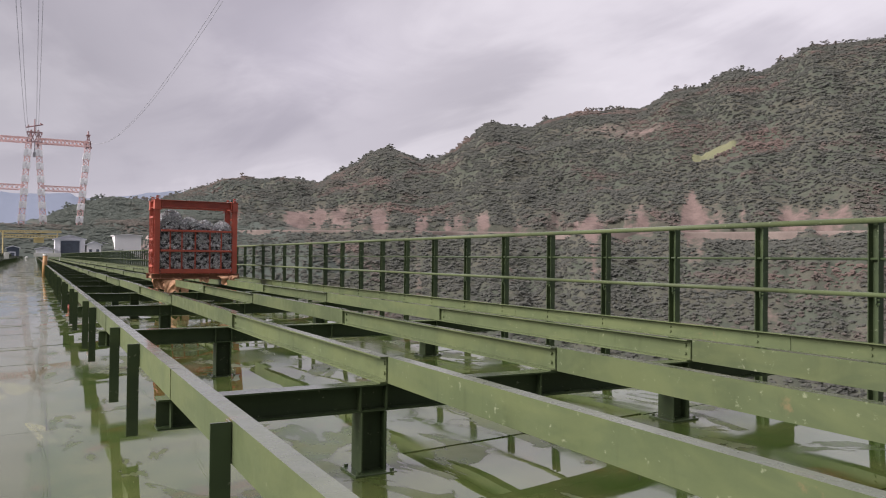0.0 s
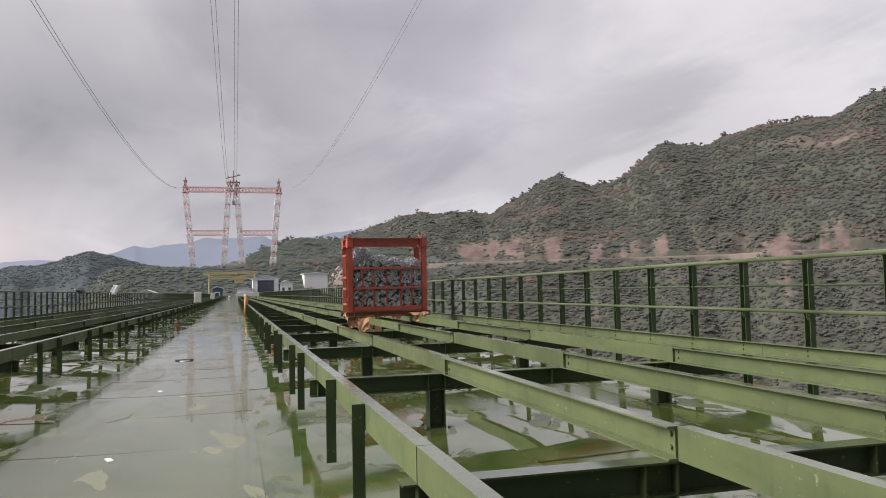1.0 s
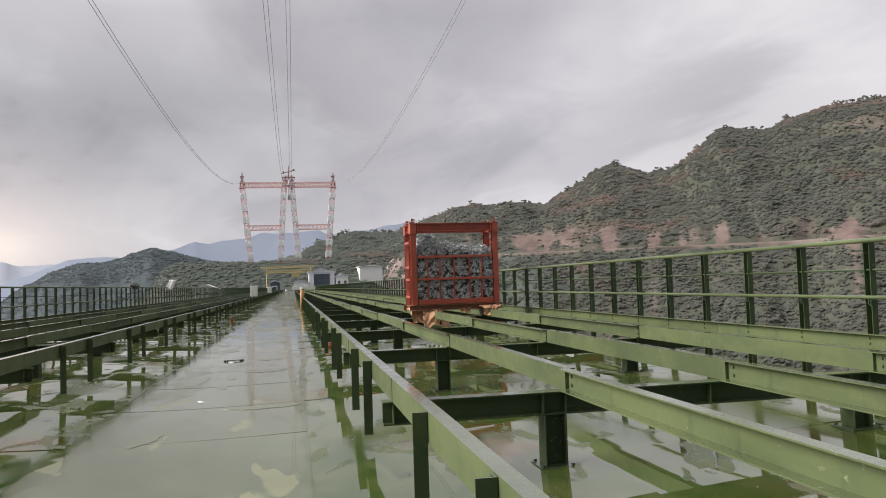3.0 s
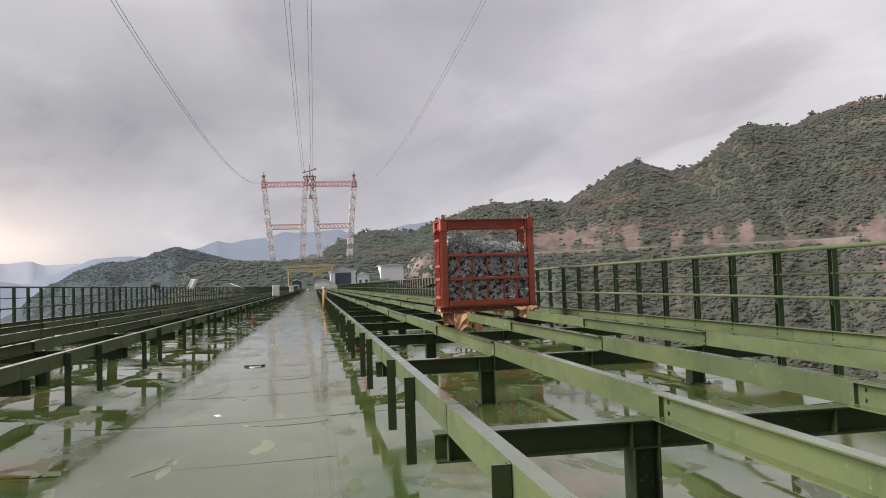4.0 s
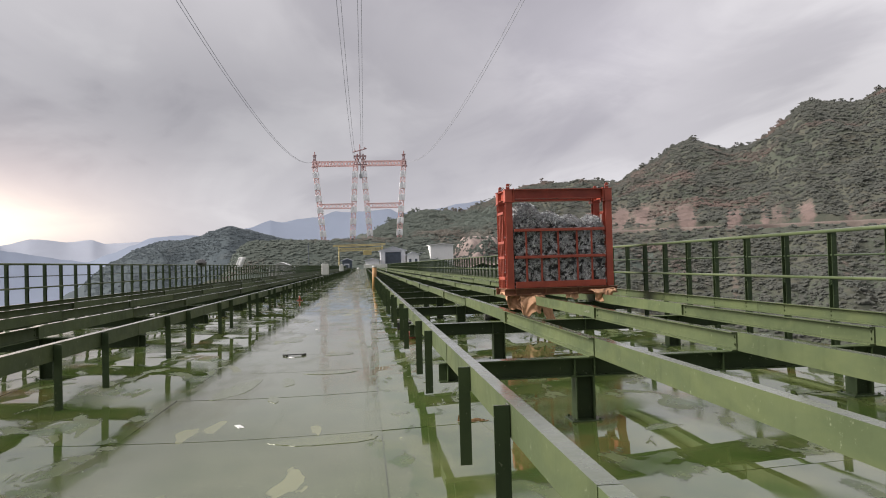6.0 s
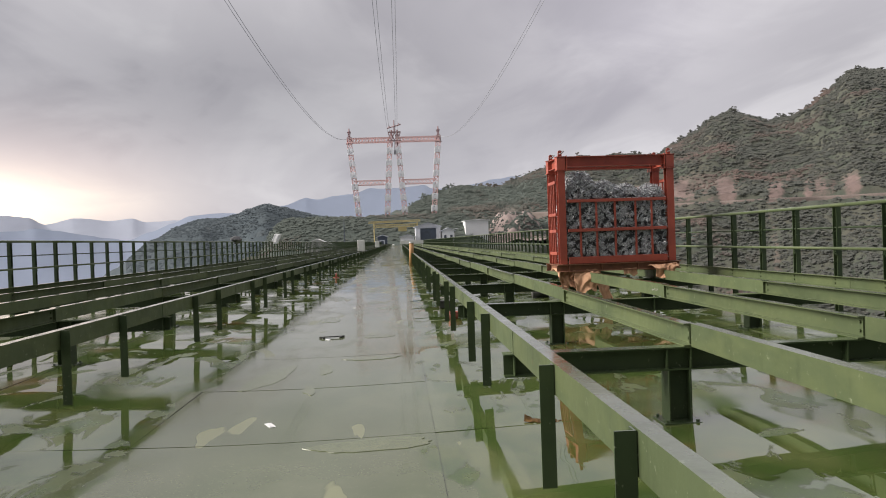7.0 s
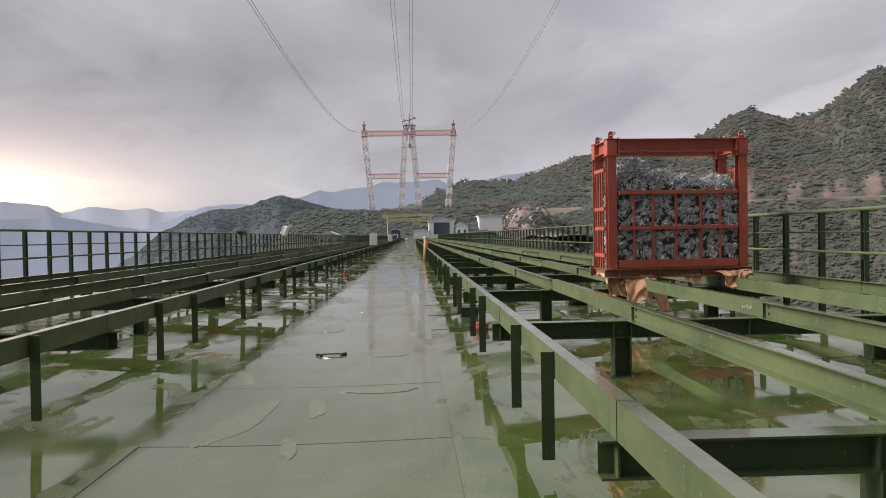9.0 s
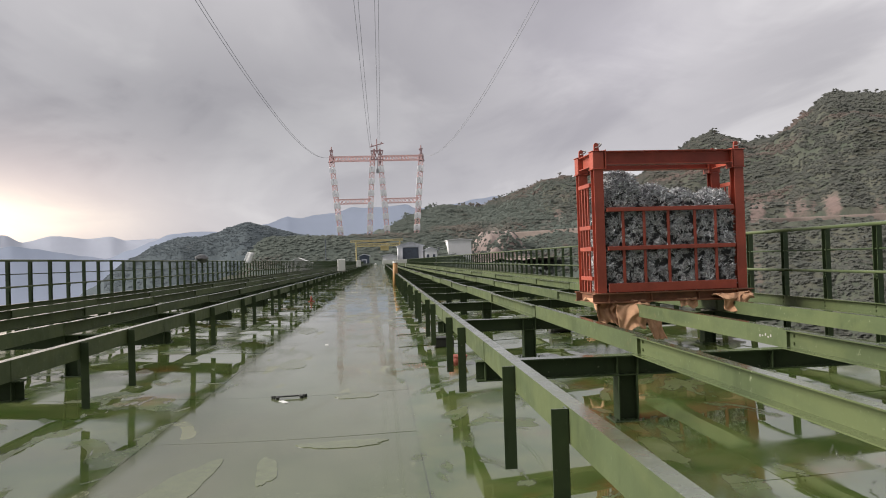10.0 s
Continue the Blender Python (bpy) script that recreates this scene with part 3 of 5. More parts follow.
def plant_hills():
    rnd = random.Random(21)
    spots, far, trunks = [], [], bmesh.new()
    while len(spots) + len(far) < 60000:
        az, r = rnd.uniform(0.8, 62), rnd.uniform(380, 985)
        z = ground_z(az, r)
        if z < -95:
            continue
        x, y = r * math.sin(radians(az)), r * math.cos(radians(az))
        if abs(x) < 70 and y < 530:
            continue
        if bare_ground(az, r, x, y, z) + rnd.gauss(0, 0.12) > 0.46:
            continue
        if abs(z - 20) < 5 and rnd.random() < 0.7:
            continue
        if abs(az - FIELD_AT[0]) < 1.5 and abs(r - FIELD_AT[1]) < 10:
            continue
        size = rnd.uniform(0.7, 1.7) * (0.6 + r / 1300) * (1.3 if rnd.random() < 0.1 else 1.0)
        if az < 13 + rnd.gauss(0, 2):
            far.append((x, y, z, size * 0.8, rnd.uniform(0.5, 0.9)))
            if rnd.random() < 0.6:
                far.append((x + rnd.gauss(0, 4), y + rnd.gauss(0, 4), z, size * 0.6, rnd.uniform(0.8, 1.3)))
        else:
            spots.append((x, y, z, size * 1.1, rnd.uniform(0.5, 0.95)))
    # taller trees that break the skyline
    for _ in range(170):
        az = rnd.uniform(1, 62)
        if noise.noise(Vector((az * 0.5, 1, 1))) < -0.15:
            continue
        r = 980 - 1.2 * max(az - 20, 0) - rnd.uniform(-4, 16)
        x, y, z = r * math.sin(radians(az)), r * math.cos(radians(az)), ground_z(az, r)
        h = rnd.uniform(1.5, 5)
        tube(trunks, (x, y, z - 1), (x, y, z + h), 0.35, 5, 0.15)
        for _k in range(5):
            (far if az < 13 else spots).append((x + rnd.gauss(0, 1.5), y + rnd.gauss(0, 1.5), z + h + rnd.uniform(-3.0, 1.2), rnd.uniform(1.0, 2.0), rnd.uniform(0.7, 1.1)))
    scatter("hillside_woodland", "dark scrub and trees covering the steep hillside", spots, FOLIAGE)
    scatter("far_woodland", "grey-green woodland on the far spur behind the tower", far, HAZED_FOLIAGE)
    tagged(new("tree_trunks", mesh_of(trunks, "tree_trunks", BARK)), "bare trunks of ridge trees", "woodland", kind="stuff")
    spots = []
    while len(spots) < 11000:
        az, r = rnd.uniform(-19, 1.5), rnd.uniform(950, 1460)
        z = ground_z(az, r)
        if z < -60:
            continue
        x, y = r * math.sin(radians(az)), r * math.cos(radians(az))
        spots.append((x, y, z, rnd.uniform(1.0, 2.2), rnd.uniform(0.45, 0.8)))
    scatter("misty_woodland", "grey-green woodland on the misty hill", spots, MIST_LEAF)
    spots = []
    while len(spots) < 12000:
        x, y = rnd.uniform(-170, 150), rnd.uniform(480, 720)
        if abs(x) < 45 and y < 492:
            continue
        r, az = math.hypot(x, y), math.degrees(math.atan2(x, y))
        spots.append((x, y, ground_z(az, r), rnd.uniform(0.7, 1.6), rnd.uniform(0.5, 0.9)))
    scatter("bank_scrub", "scrub on the bank behind the bridge's end", spots, HAZED_FOLIAGE)


FIELD_AT = (47.5, min(range(560, 930, 4), key=lambda r: abs(math.degrees(math.atan2(ground_z(47.5, r), r)) - 7.6)))


def hill_field():
    """A small terraced crop field lying on the slope."""
    bm = bmesh.new()
    rows = []
    for i in range(13):
        a = FIELD_AT[0] + (i - 6) * 0.27
        w = 9 * math.sqrt(max(1 - ((i - 6) / 6.4) ** 2, 0.0)) + 2 + 2 * math.sin(i * 1.9)
        row = []
        for k in range(7):
            r = FIELD_AT[1] + (k / 3 - 1) * w
            row.append(bm.verts.new((r * math.sin(radians(a)), r * math.cos(radians(a)), ground_z(a, r) + (1.2 if 0 < k < 6 and 0 < i < 12 else -1.5))))
        rows.append(row)
    for p, q in zip(rows, rows[1:]):
        for k in range(6):
            bm.faces.new((p[k], q[k], q[k + 1], p[k + 1]))
    tagged(new("ground_field", mesh_of(bm, "ground_field", FIELD, smooth=True)), "small yellow-green field on the hillside", "field", kind="structure")


build_terrain()
plant_hills()
hill_field()
bm = bmesh.new()
ring = [bm.verts.new((4600 * math.sin(k * math.tau / 48), 4600 * math.cos(k * math.tau / 48), WATER_Z)) for k in range(48)]
bm.faces.new(ring)
tagged(new("water", mesh_of(bm, "water", WATER)), "grey river water far below the bridge", "water", kind="structure")


def far_range(name, stops, r, mat, label, seed, rough):
    """A distant mountain range with a broken crest and a slope towards the valley."""
    bm = bmesh.new()
    rows = []
    a = stops[0][0]
    while a <= stops[-1][0]:
        e = profile_at(a, stops) + rough * noise.fractal(Vector((a * 0.9, seed, 0)), 0.9, 2.1, 5)
        top = r * math.tan(radians(e))
        col = []
        for k in range(9):
            t = k / 8
            rr = r * (0.94 + 0.06 * t)
            z = WATER_Z - 5 + (top - WATER_Z) * t ** 1.3 + (noise.fractal(Vector((a * 0.5, t * 4, seed)), 0.9, 2.1, 4) * 22 * t * (1 - t))
            col.append(bm.verts.new((rr * math.sin(radians(a)), rr * math.cos(radians(a)), z)))
        rows.append(col)
        a += 0.12
    for p, q in zip(rows, rows[1:]):
        for k in range(8):
            bm.faces.new((p[k], q[k], q[k + 1], p[k + 1]))
    tagged(new(name, mesh_of(bm, name, mat, smooth=True)), label, "mountain range", kind="structure")


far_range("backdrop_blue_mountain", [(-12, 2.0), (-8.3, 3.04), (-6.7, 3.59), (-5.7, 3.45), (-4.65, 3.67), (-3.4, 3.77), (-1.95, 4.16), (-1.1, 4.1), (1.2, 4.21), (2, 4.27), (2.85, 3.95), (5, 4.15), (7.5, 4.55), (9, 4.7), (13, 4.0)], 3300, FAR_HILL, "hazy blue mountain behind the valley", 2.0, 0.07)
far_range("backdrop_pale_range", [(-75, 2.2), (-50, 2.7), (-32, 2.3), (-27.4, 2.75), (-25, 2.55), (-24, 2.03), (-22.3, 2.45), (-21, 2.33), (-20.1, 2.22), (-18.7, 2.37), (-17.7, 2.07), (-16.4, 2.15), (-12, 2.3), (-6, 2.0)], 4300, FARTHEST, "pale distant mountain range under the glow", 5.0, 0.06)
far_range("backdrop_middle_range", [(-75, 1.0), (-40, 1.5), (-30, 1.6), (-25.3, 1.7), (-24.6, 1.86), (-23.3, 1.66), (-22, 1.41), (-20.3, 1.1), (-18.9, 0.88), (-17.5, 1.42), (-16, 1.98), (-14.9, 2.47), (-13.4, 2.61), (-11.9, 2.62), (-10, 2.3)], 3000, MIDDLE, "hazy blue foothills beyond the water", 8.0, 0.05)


# ---- the bridge deck ----
K0, K1 = -4, 40            # bays built piece by piece
FAR_END = 400.0
DECK_HALF = 8.0


def build_deck():
    bm = bmesh.new()
    xs = [XC + DECK_HALF * k / 16 for k in range(-16, 17)]
    prof = [(x, deck_z(x) - 0.012) for x in xs] + [(xs[-1], -0.5), (xs[-1] - 1.6, -2.6), (xs[0] + 1.6, -2.6), (xs[0], -0.5)]
    prism(bm, prof, lambda u, v: (u, -30.0, v), lambda u, v: (u, FAR_END, v))
    return tagged(new("floor_deck", mesh_of(bm, "floor_deck", DECK)), "wet green painted steel bridge deck with puddles", "bridge deck", kind="structure")


deck = build_deck()


# ---- beam racks and fences on both sides ----
BEAM_X = (1.43, 2.832, 4.24, 5.655)     # longitudinal beams, for the right hand side
TOP, FOOT = 0.864, 0.684              # top and underside of the longitudinal beams
FENCE_X = 6.92


def mirror(x, s):
    return x if s > 0 else 2 * XC - x


def bolts_at(bm, x, y, s, z0, z1, n=3):
    """Hexagon bolt heads on the web near a joint; s: the side they look to."""
    for i in range(n):
        z = z0 + (z1 - z0) * (i + 0.5) / n
        tube(bm, (x, y, z), (x + s * 0.014, y, z), 0.014, 6)


def stringer(s, i, even):
    """One bay of a longitudinal channel; alternate bays turn their open side or their back to the walkway."""
    bm = bmesh.new()
    x, g = BEAM_X[i], 0.004
    w, h, t = 0.085, TOP - FOOT, 0.009
    if i == 0:
        along_y(bm, channel(w, h, t, 1), x, FOOT, g, BAY - g)
        box(bm, x - 0.004, x + 0.0, BAY - 0.012, BAY - 0.006, FOOT, TOP)
    elif even:
        along_y(bm, channel(w, h, t, -1), x + 0.030, FOOT, g, BAY - g)
        for y in (0.09, BAY - 0.09):
            bolts_at(bm, x + 0.030 - t, y, -1, FOOT + 0.02, TOP - 0.02, 2)
        for y in (0.006, BAY - 0.014):
            box(bm, x - 0.01, x + 0.021, y, y + 0.008, FOOT + 0.016, TOP - 0.016)
    else:
        along_y(bm, channel(w, h, t, 1), x, FOOT, g, BAY - g)
    if s < 0:
        for v in bm.verts:
            v.co.x = 2 * XC - v.co.x
    return mesh_of(bm, "stringer", GREEN)


def cross_beam(s):
    bm = bmesh.new()
    along_x(bm, aitch(0.15, 0.18, 0.011), 0.07, 0.503, 1.36, 7.02)
    for x in (1.44, 2.64, 2.83, 4.10, 5.43, 5.62):
        for f in (-1, 1):
            box(bm, x - 0.005, x + 0.005, 0.07 + (0.006 if f > 0 else -0.072), 0.07 + (0.072 if f > 0 else -0.006), 0.514, 0.672)
    if s < 0:
        for v in bm.verts:
            v.co.x = 2 * XC - v.co.x
    return mesh_of(bm, "cross_beam", GREEN_SHADED)


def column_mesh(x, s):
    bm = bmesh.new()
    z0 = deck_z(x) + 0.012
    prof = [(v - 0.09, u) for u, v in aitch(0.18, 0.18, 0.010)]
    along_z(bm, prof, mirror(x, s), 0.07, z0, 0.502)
    return mesh_of(bm, "column", GREEN_SHADED)


def base_plate_mesh(x, s):
    bm = bmesh.new()
    z = deck_z(x)
    xx = mirror(x, s)
    box(bm, xx - 0.15, xx + 0.15, -0.07, 0.21, z - 0.014, z + 0.0115, 0.003)
    for a in (-0.12, 0.12):
        for b in (-0.045, 0.185):
            tube(bm, (xx + a, b, z + 0.0115), (xx + a, b, z + 0.03), 0.014, 6)
    return mesh_of(bm, "base_plate", GREEN_SHADED)


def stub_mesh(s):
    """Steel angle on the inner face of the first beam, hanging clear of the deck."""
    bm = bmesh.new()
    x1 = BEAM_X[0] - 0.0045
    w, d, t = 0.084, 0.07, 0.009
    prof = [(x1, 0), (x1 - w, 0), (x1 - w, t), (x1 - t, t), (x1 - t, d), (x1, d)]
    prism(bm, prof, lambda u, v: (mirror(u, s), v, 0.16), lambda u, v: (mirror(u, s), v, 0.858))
    return mesh_of(bm, "stub_post", GREEN_SHADED)


def rack_bay(s, even):
    side = "along the walkway"
    rack = thing("beam_rack_bay", "green steel beam rack bay on short columns", "beam rack", "beam rack bays")
    for i in range(4):
        part("stringer", stringer(s, i, even), None, rack, "channel with its open side to the walkway" if even and i else "")
    part("cross_beam", cross_beam(s), None, rack, "green H beam with stiffeners, in shade-darkened paint")
    for x in (2.73, 5.52):
        col = part("column", column_mesh(x, s), None, rack)
        part("base_plate", base_plate_mesh(x, s), None, col)
    stub = stub_mesh(s)
    for y in ((1.49, 3.0) if s > 0 else (1.48, 2.98)):
        ob = part("stub_post", stub, None, rack, "green steel angle hanging down, in shade-darkened paint")
        ob.location.y = y
    return rack


def fence_bay(s):
    fence = thing("fence_section", "green steel guard fence with three rails", "fence", "guard fence sections")
    face = -1 if s > 0 else 1
    fx = mirror(FENCE_X, s)
    bm = bmesh.new()
    along_y(bm, channel(0.085, 0.165, 0.009, face), fx - face * 0.0, 0.705, 0.003, BAY - 0.003)
    for k in range(4):
        bolts_at(bm, fx + face * 0.009, 0.37 + 1.15 * k, face, 0.735, 0.845, 2)
    part("sill_beam", mesh_of(bm, "sill_beam", GREEN), None, fence, "channel along the foot of the posts")
    z0 = deck_z(FENCE_X)
    bm = bmesh.new()
    along_z(bm, [(face * (u - 0.056), v) for u, v in [(-0.016, -0.048), (-0.016, 0.048), (0.056, 0.048), (0.056, 0.040), (-0.008, 0.040), (-0.008, -0.040), (0.056, -0.040), (0.056, -0.048)]], fx - face * 0.005, 0, z0 + 0.002, 1.872)
    post = mesh_of(bm, "fence_post", GREEN_SHADED)
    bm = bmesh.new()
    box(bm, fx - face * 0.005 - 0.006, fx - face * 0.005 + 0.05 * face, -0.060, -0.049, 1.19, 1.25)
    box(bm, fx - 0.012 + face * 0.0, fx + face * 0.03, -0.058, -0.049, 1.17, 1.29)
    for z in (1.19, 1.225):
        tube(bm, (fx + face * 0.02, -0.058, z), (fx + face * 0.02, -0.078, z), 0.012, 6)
    clip = mesh_of(bm, "rail_clip", GREEN_SHADED)
    for k in range(4):
        p = part("fence_post", post, None, fence)
        p.location.y = 0.37 + 1.15 * k
        part("rail_clip", clip, None, p)
    for name, z, r, dx in (("top_rail", 1.892, 0.028, 0.020), ("upper_rail", 1.568, 0.013, -0.040), ("lower_rail", 1.268, 0.022, 0.026)):
        bm = bmesh.new()
        tube(bm, (fx + face * dx, 0.0, z), (fx + face * dx, BAY, z), r, 10)
        part(name, mesh_of(bm, name, GREEN_SHADED if name == "upper_rail" else GREEN, smooth=True), None, fence)
    return fence


for s in (1, -1):
    protos = [rack_bay(s, True), rack_bay(s, False)]
    fence = fence_bay(s)
    made = set()
    for k in range(K0, K1):
        m = pose(0, Y0 + BAY * k, 0)
        for proto, tag in ((protos[k % 2], k % 2), (fence, "f")):
            if tag in made:
                copy_thing(proto, m)
            else:
                proto.matrix_world = m
                made.add(tag)


def far_rack(s):
    """What goes on beyond, too far off to be told apart."""
    bm = bmesh.new()
    y0, y1 = Y0 + BAY * K1, FAR_END - 4
    for x in BEAM_X:
        xx = mirror(x, s)
        box(bm, xx - 0.04, xx + 0.04, y0, y1, FOOT, TOP)
    fx = mirror(FENCE_X, s)
    for z in (0.79, 1.268, 1.568, 1.892):
        box(bm, fx - 0.03, fx + 0.03, y0, y1, z - (0.08 if z < 1 else 0.025), z + (0.08 if z < 1 else 0.025))
    y = y0
    while y < y1:
        a, b = sorted((mirror(1.37, s), mirror(7.0, s)))
        box(bm, a, b, y - 0.07, y + 0.07, 0.503, 0.688)
        for x in (2.68, 5.40):
            xx = mirror(x, s)
            box(bm, xx - 0.09, xx + 0.09, y - 0.09, y + 0.09, deck_z(x) - 0.01, 0.503)
        for k in range(4):
            box(bm, fx - 0.03, fx + 0.03, y + 0.46 + 1.15 * k, y + 0.54 + 1.15 * k, deck_z(FENCE_X) - 0.01, 1.84)
        y += BAY
    tagged(new("distant_beam_rack", mesh_of(bm, "distant_beam_rack", GREEN_SHADED)), "distant green beams and fence running on along the deck", "beam rack", kind="stuff")


far_rack(1)
far_rack(-1)


# ---- the red basket of wire scrap ----
BW, BD = 2.42, 0.95
BZ = [0.0, 0.145, 0.285, 0.80, 1.37, 1.92, 2.24]   # levels above the underside


def h_post(bm, x, y, z0, z1, w=0.145):
    along_z(bm, [(u, v - w / 2) for u, v in aitch(w, w, 0.012)], x, y, z0, z1)


def basket():
    top = thing("scrap_basket", "red painted steel lifting basket standing on green beams", "basket", at=pose(3.66, 23.16, 0.885, 0, 0, 2.2) @ Matrix.Diagonal((0.98, 1, 1, 1)))
    for x in (0.1, BW - 0.1):
        for y in (0.1, BD - 0.1):
            bm = bmesh.new()
            h_post(bm, x, y, 0.15, BZ[6] - 0.26)
            box(bm, x - 0.085, x + 0.085, y - 0.085, y + 0.085, BZ[6] - 0.26, BZ[6] - 0.012, 0.006)
            box(bm, x - 0.098, x + 0.098, y - 0.098, y + 0.098, BZ[6] - 0.012, BZ[6] + 0.0, 0.003)
            box(bm, x - 0.098, x + 0.098, y - 0.098, y + 0.098, BZ[6] - 0.275, BZ[6] - 0.26, 0.003)
            part("corner_post", bm, RED, top)
    for y in (0.1, BD - 0.1):
        bm = bmesh.new()
        along_x(bm, aitch(0.19, 0.20, 0.013), y, BZ[6] - 0.205, 0.205, BW - 0.205)
        box(bm, 0.205, 0.217, y - 0.1, y + 0.1, BZ[6] - 0.28, BZ[6] + 0.012)
        box(bm, BW - 0.217, BW - 0.205, y - 0.1, y + 0.1, BZ[6] - 0.28, BZ[6] + 0.012)
        part("top_beam", bm, RED, top)
    for x in (0.1, BW - 0.1):
        bm = bmesh.new()
        along_y(bm, aitch(0.14, 0.2, 0.012), x, BZ[6] - 0.215, 0.203, BD - 0.203)
        part("top_end_beam", bm, RED, top)
    # base of channels with stiffeners
    for y, f in ((0.02, 1), (BD - 0.02, -1)):
        bm = bmesh.new()
        along_x(bm, [(f * (0.075 - u), v) for u, v in channel(0.095, 0.145, 0.012, 1)], y - f * 0.03, 0.0, -0.04, BW + 0.05)
        for x in (0.2, 0.86, 1.6, BW - 0.2):
            a, b = sorted((y - f * 0.025, y + f * 0.05))
            box(bm, x - 0.006, x + 0.006, a, b, 0.012, 0.133)
        part("base_channel", bm, RED_BROWN, top, "rusty brown base channel with stiffeners")
    for x in (0.05, 0.8, 1.62, BW - 0.05):
        bm = bmesh.new()
        along_y(bm, aitch(0.08, 0.13, 0.01), x, 0.005, 0.1, BD - 0.1)
        part("floor_bearer", bm, RED_BROWN, top)
    bm = bmesh.new()
    box(bm, 0.1, BW - 0.1, 0.1, BD - 0.1, 0.135, 0.1495)
    part("floor_plate", bm, RED_BROWN, top)
    # grilles
    for y in (0.025, BD - 0.025):
        bm = bmesh.new()
        box(bm, 0.205, BW - 0.205, y - 0.012, y + 0.012, 0.155, BZ[2], 0.004)
        part("bottom_board", bm, RED, top)
        for z in (BZ[3], BZ[4]):
            bm = bmesh.new()
            box(bm, 0.205, BW - 0.205, y - 0.022, y + 0.022, z - 0.03, z + 0.03, 0.005)
            part("grille_rail", bm, RED, top)
        for i, x in enumerate((0.46, 0.79, 1.17, 1.59, 1.92)):
            bm = bmesh.new()
            box(bm, x - 0.019, x + 0.019, y - 0.0125 + 0.02, y + 0.0125 + 0.02, BZ[2] - 0.02, BZ[4])
            part("grille_bar", bm, RED, top)
    for x in (0.025, BW - 0.025):
        for z in (0.36, 0.80, 1.12, 1.75):
            bm = bmesh.new()
            box(bm, x - 0.022, x + 0.022, 0.205, BD - 0.205, z - 0.03, z + 0.03, 0.005)
            part("side_rail", bm, RED, top)
        for y in (0.33, 0.47, 0.61):
            bm = bmesh.new()
            box(bm, x - 0.012, x + 0.012, y - 0.014, y + 0.014, 0.15, 1.75)
            part("side_bar", bm, RED, top)
    for x in (0.1, BW - 0.1):
        for y in (0.1, BD - 0.1):
            bm = bmesh.new()
            ring = [(-0.04, 0), (0.04, 0), (0.036, 0.09)] + [(0.036 * math.cos(a), 0.09 + 0.036 * math.sin(a)) for a in (0.6, 1.2, 1.9, 2.5)] + [(-0.036, 0.09)]
            along_y(bm, ring, x, BZ[6] + 0.001, y - 0.014, y + 0.014)
            lug = part("lifting_lug", bm, RED, top, "plate lug with an eye")
            bm = bmesh.new()
            pts = [(x + 0.03 + 0.052 * math.cos(a), y + 0.045 * math.sin(a), BZ[6] + 0.085 + 0.045 * math.cos(a) * 0.6 + 0.02 * math.sin(a)) for a in np.linspace(0, math.tau, 13)]
            for p, q in zip(pts, pts[1:]):
                tube(bm, p, q, 0.010, 5)
            part("shackle", bm, STEEL, lug, "dull steel shackle")
    return top


BASKET = basket()


def heap_top(x, y):
    """Height of the scrap inside the basket: three lumps."""
    z = 1.27
    for cx, r, h in ((0.52, 0.40, 0.72), (1.08, 0.30, 0.53), (1.52, 0.24, 0.46), (2.03, 0.24, 0.44)):
        z = max(z, 1.25 + h * max(1 - abs((x - cx) / r) ** 2.1 - abs((y - BD / 2) / 0.47) ** 3.0, 0) ** 0.52)
    return z + 0.05 * noise.noise(Vector((x * 5, y * 5, 1)))


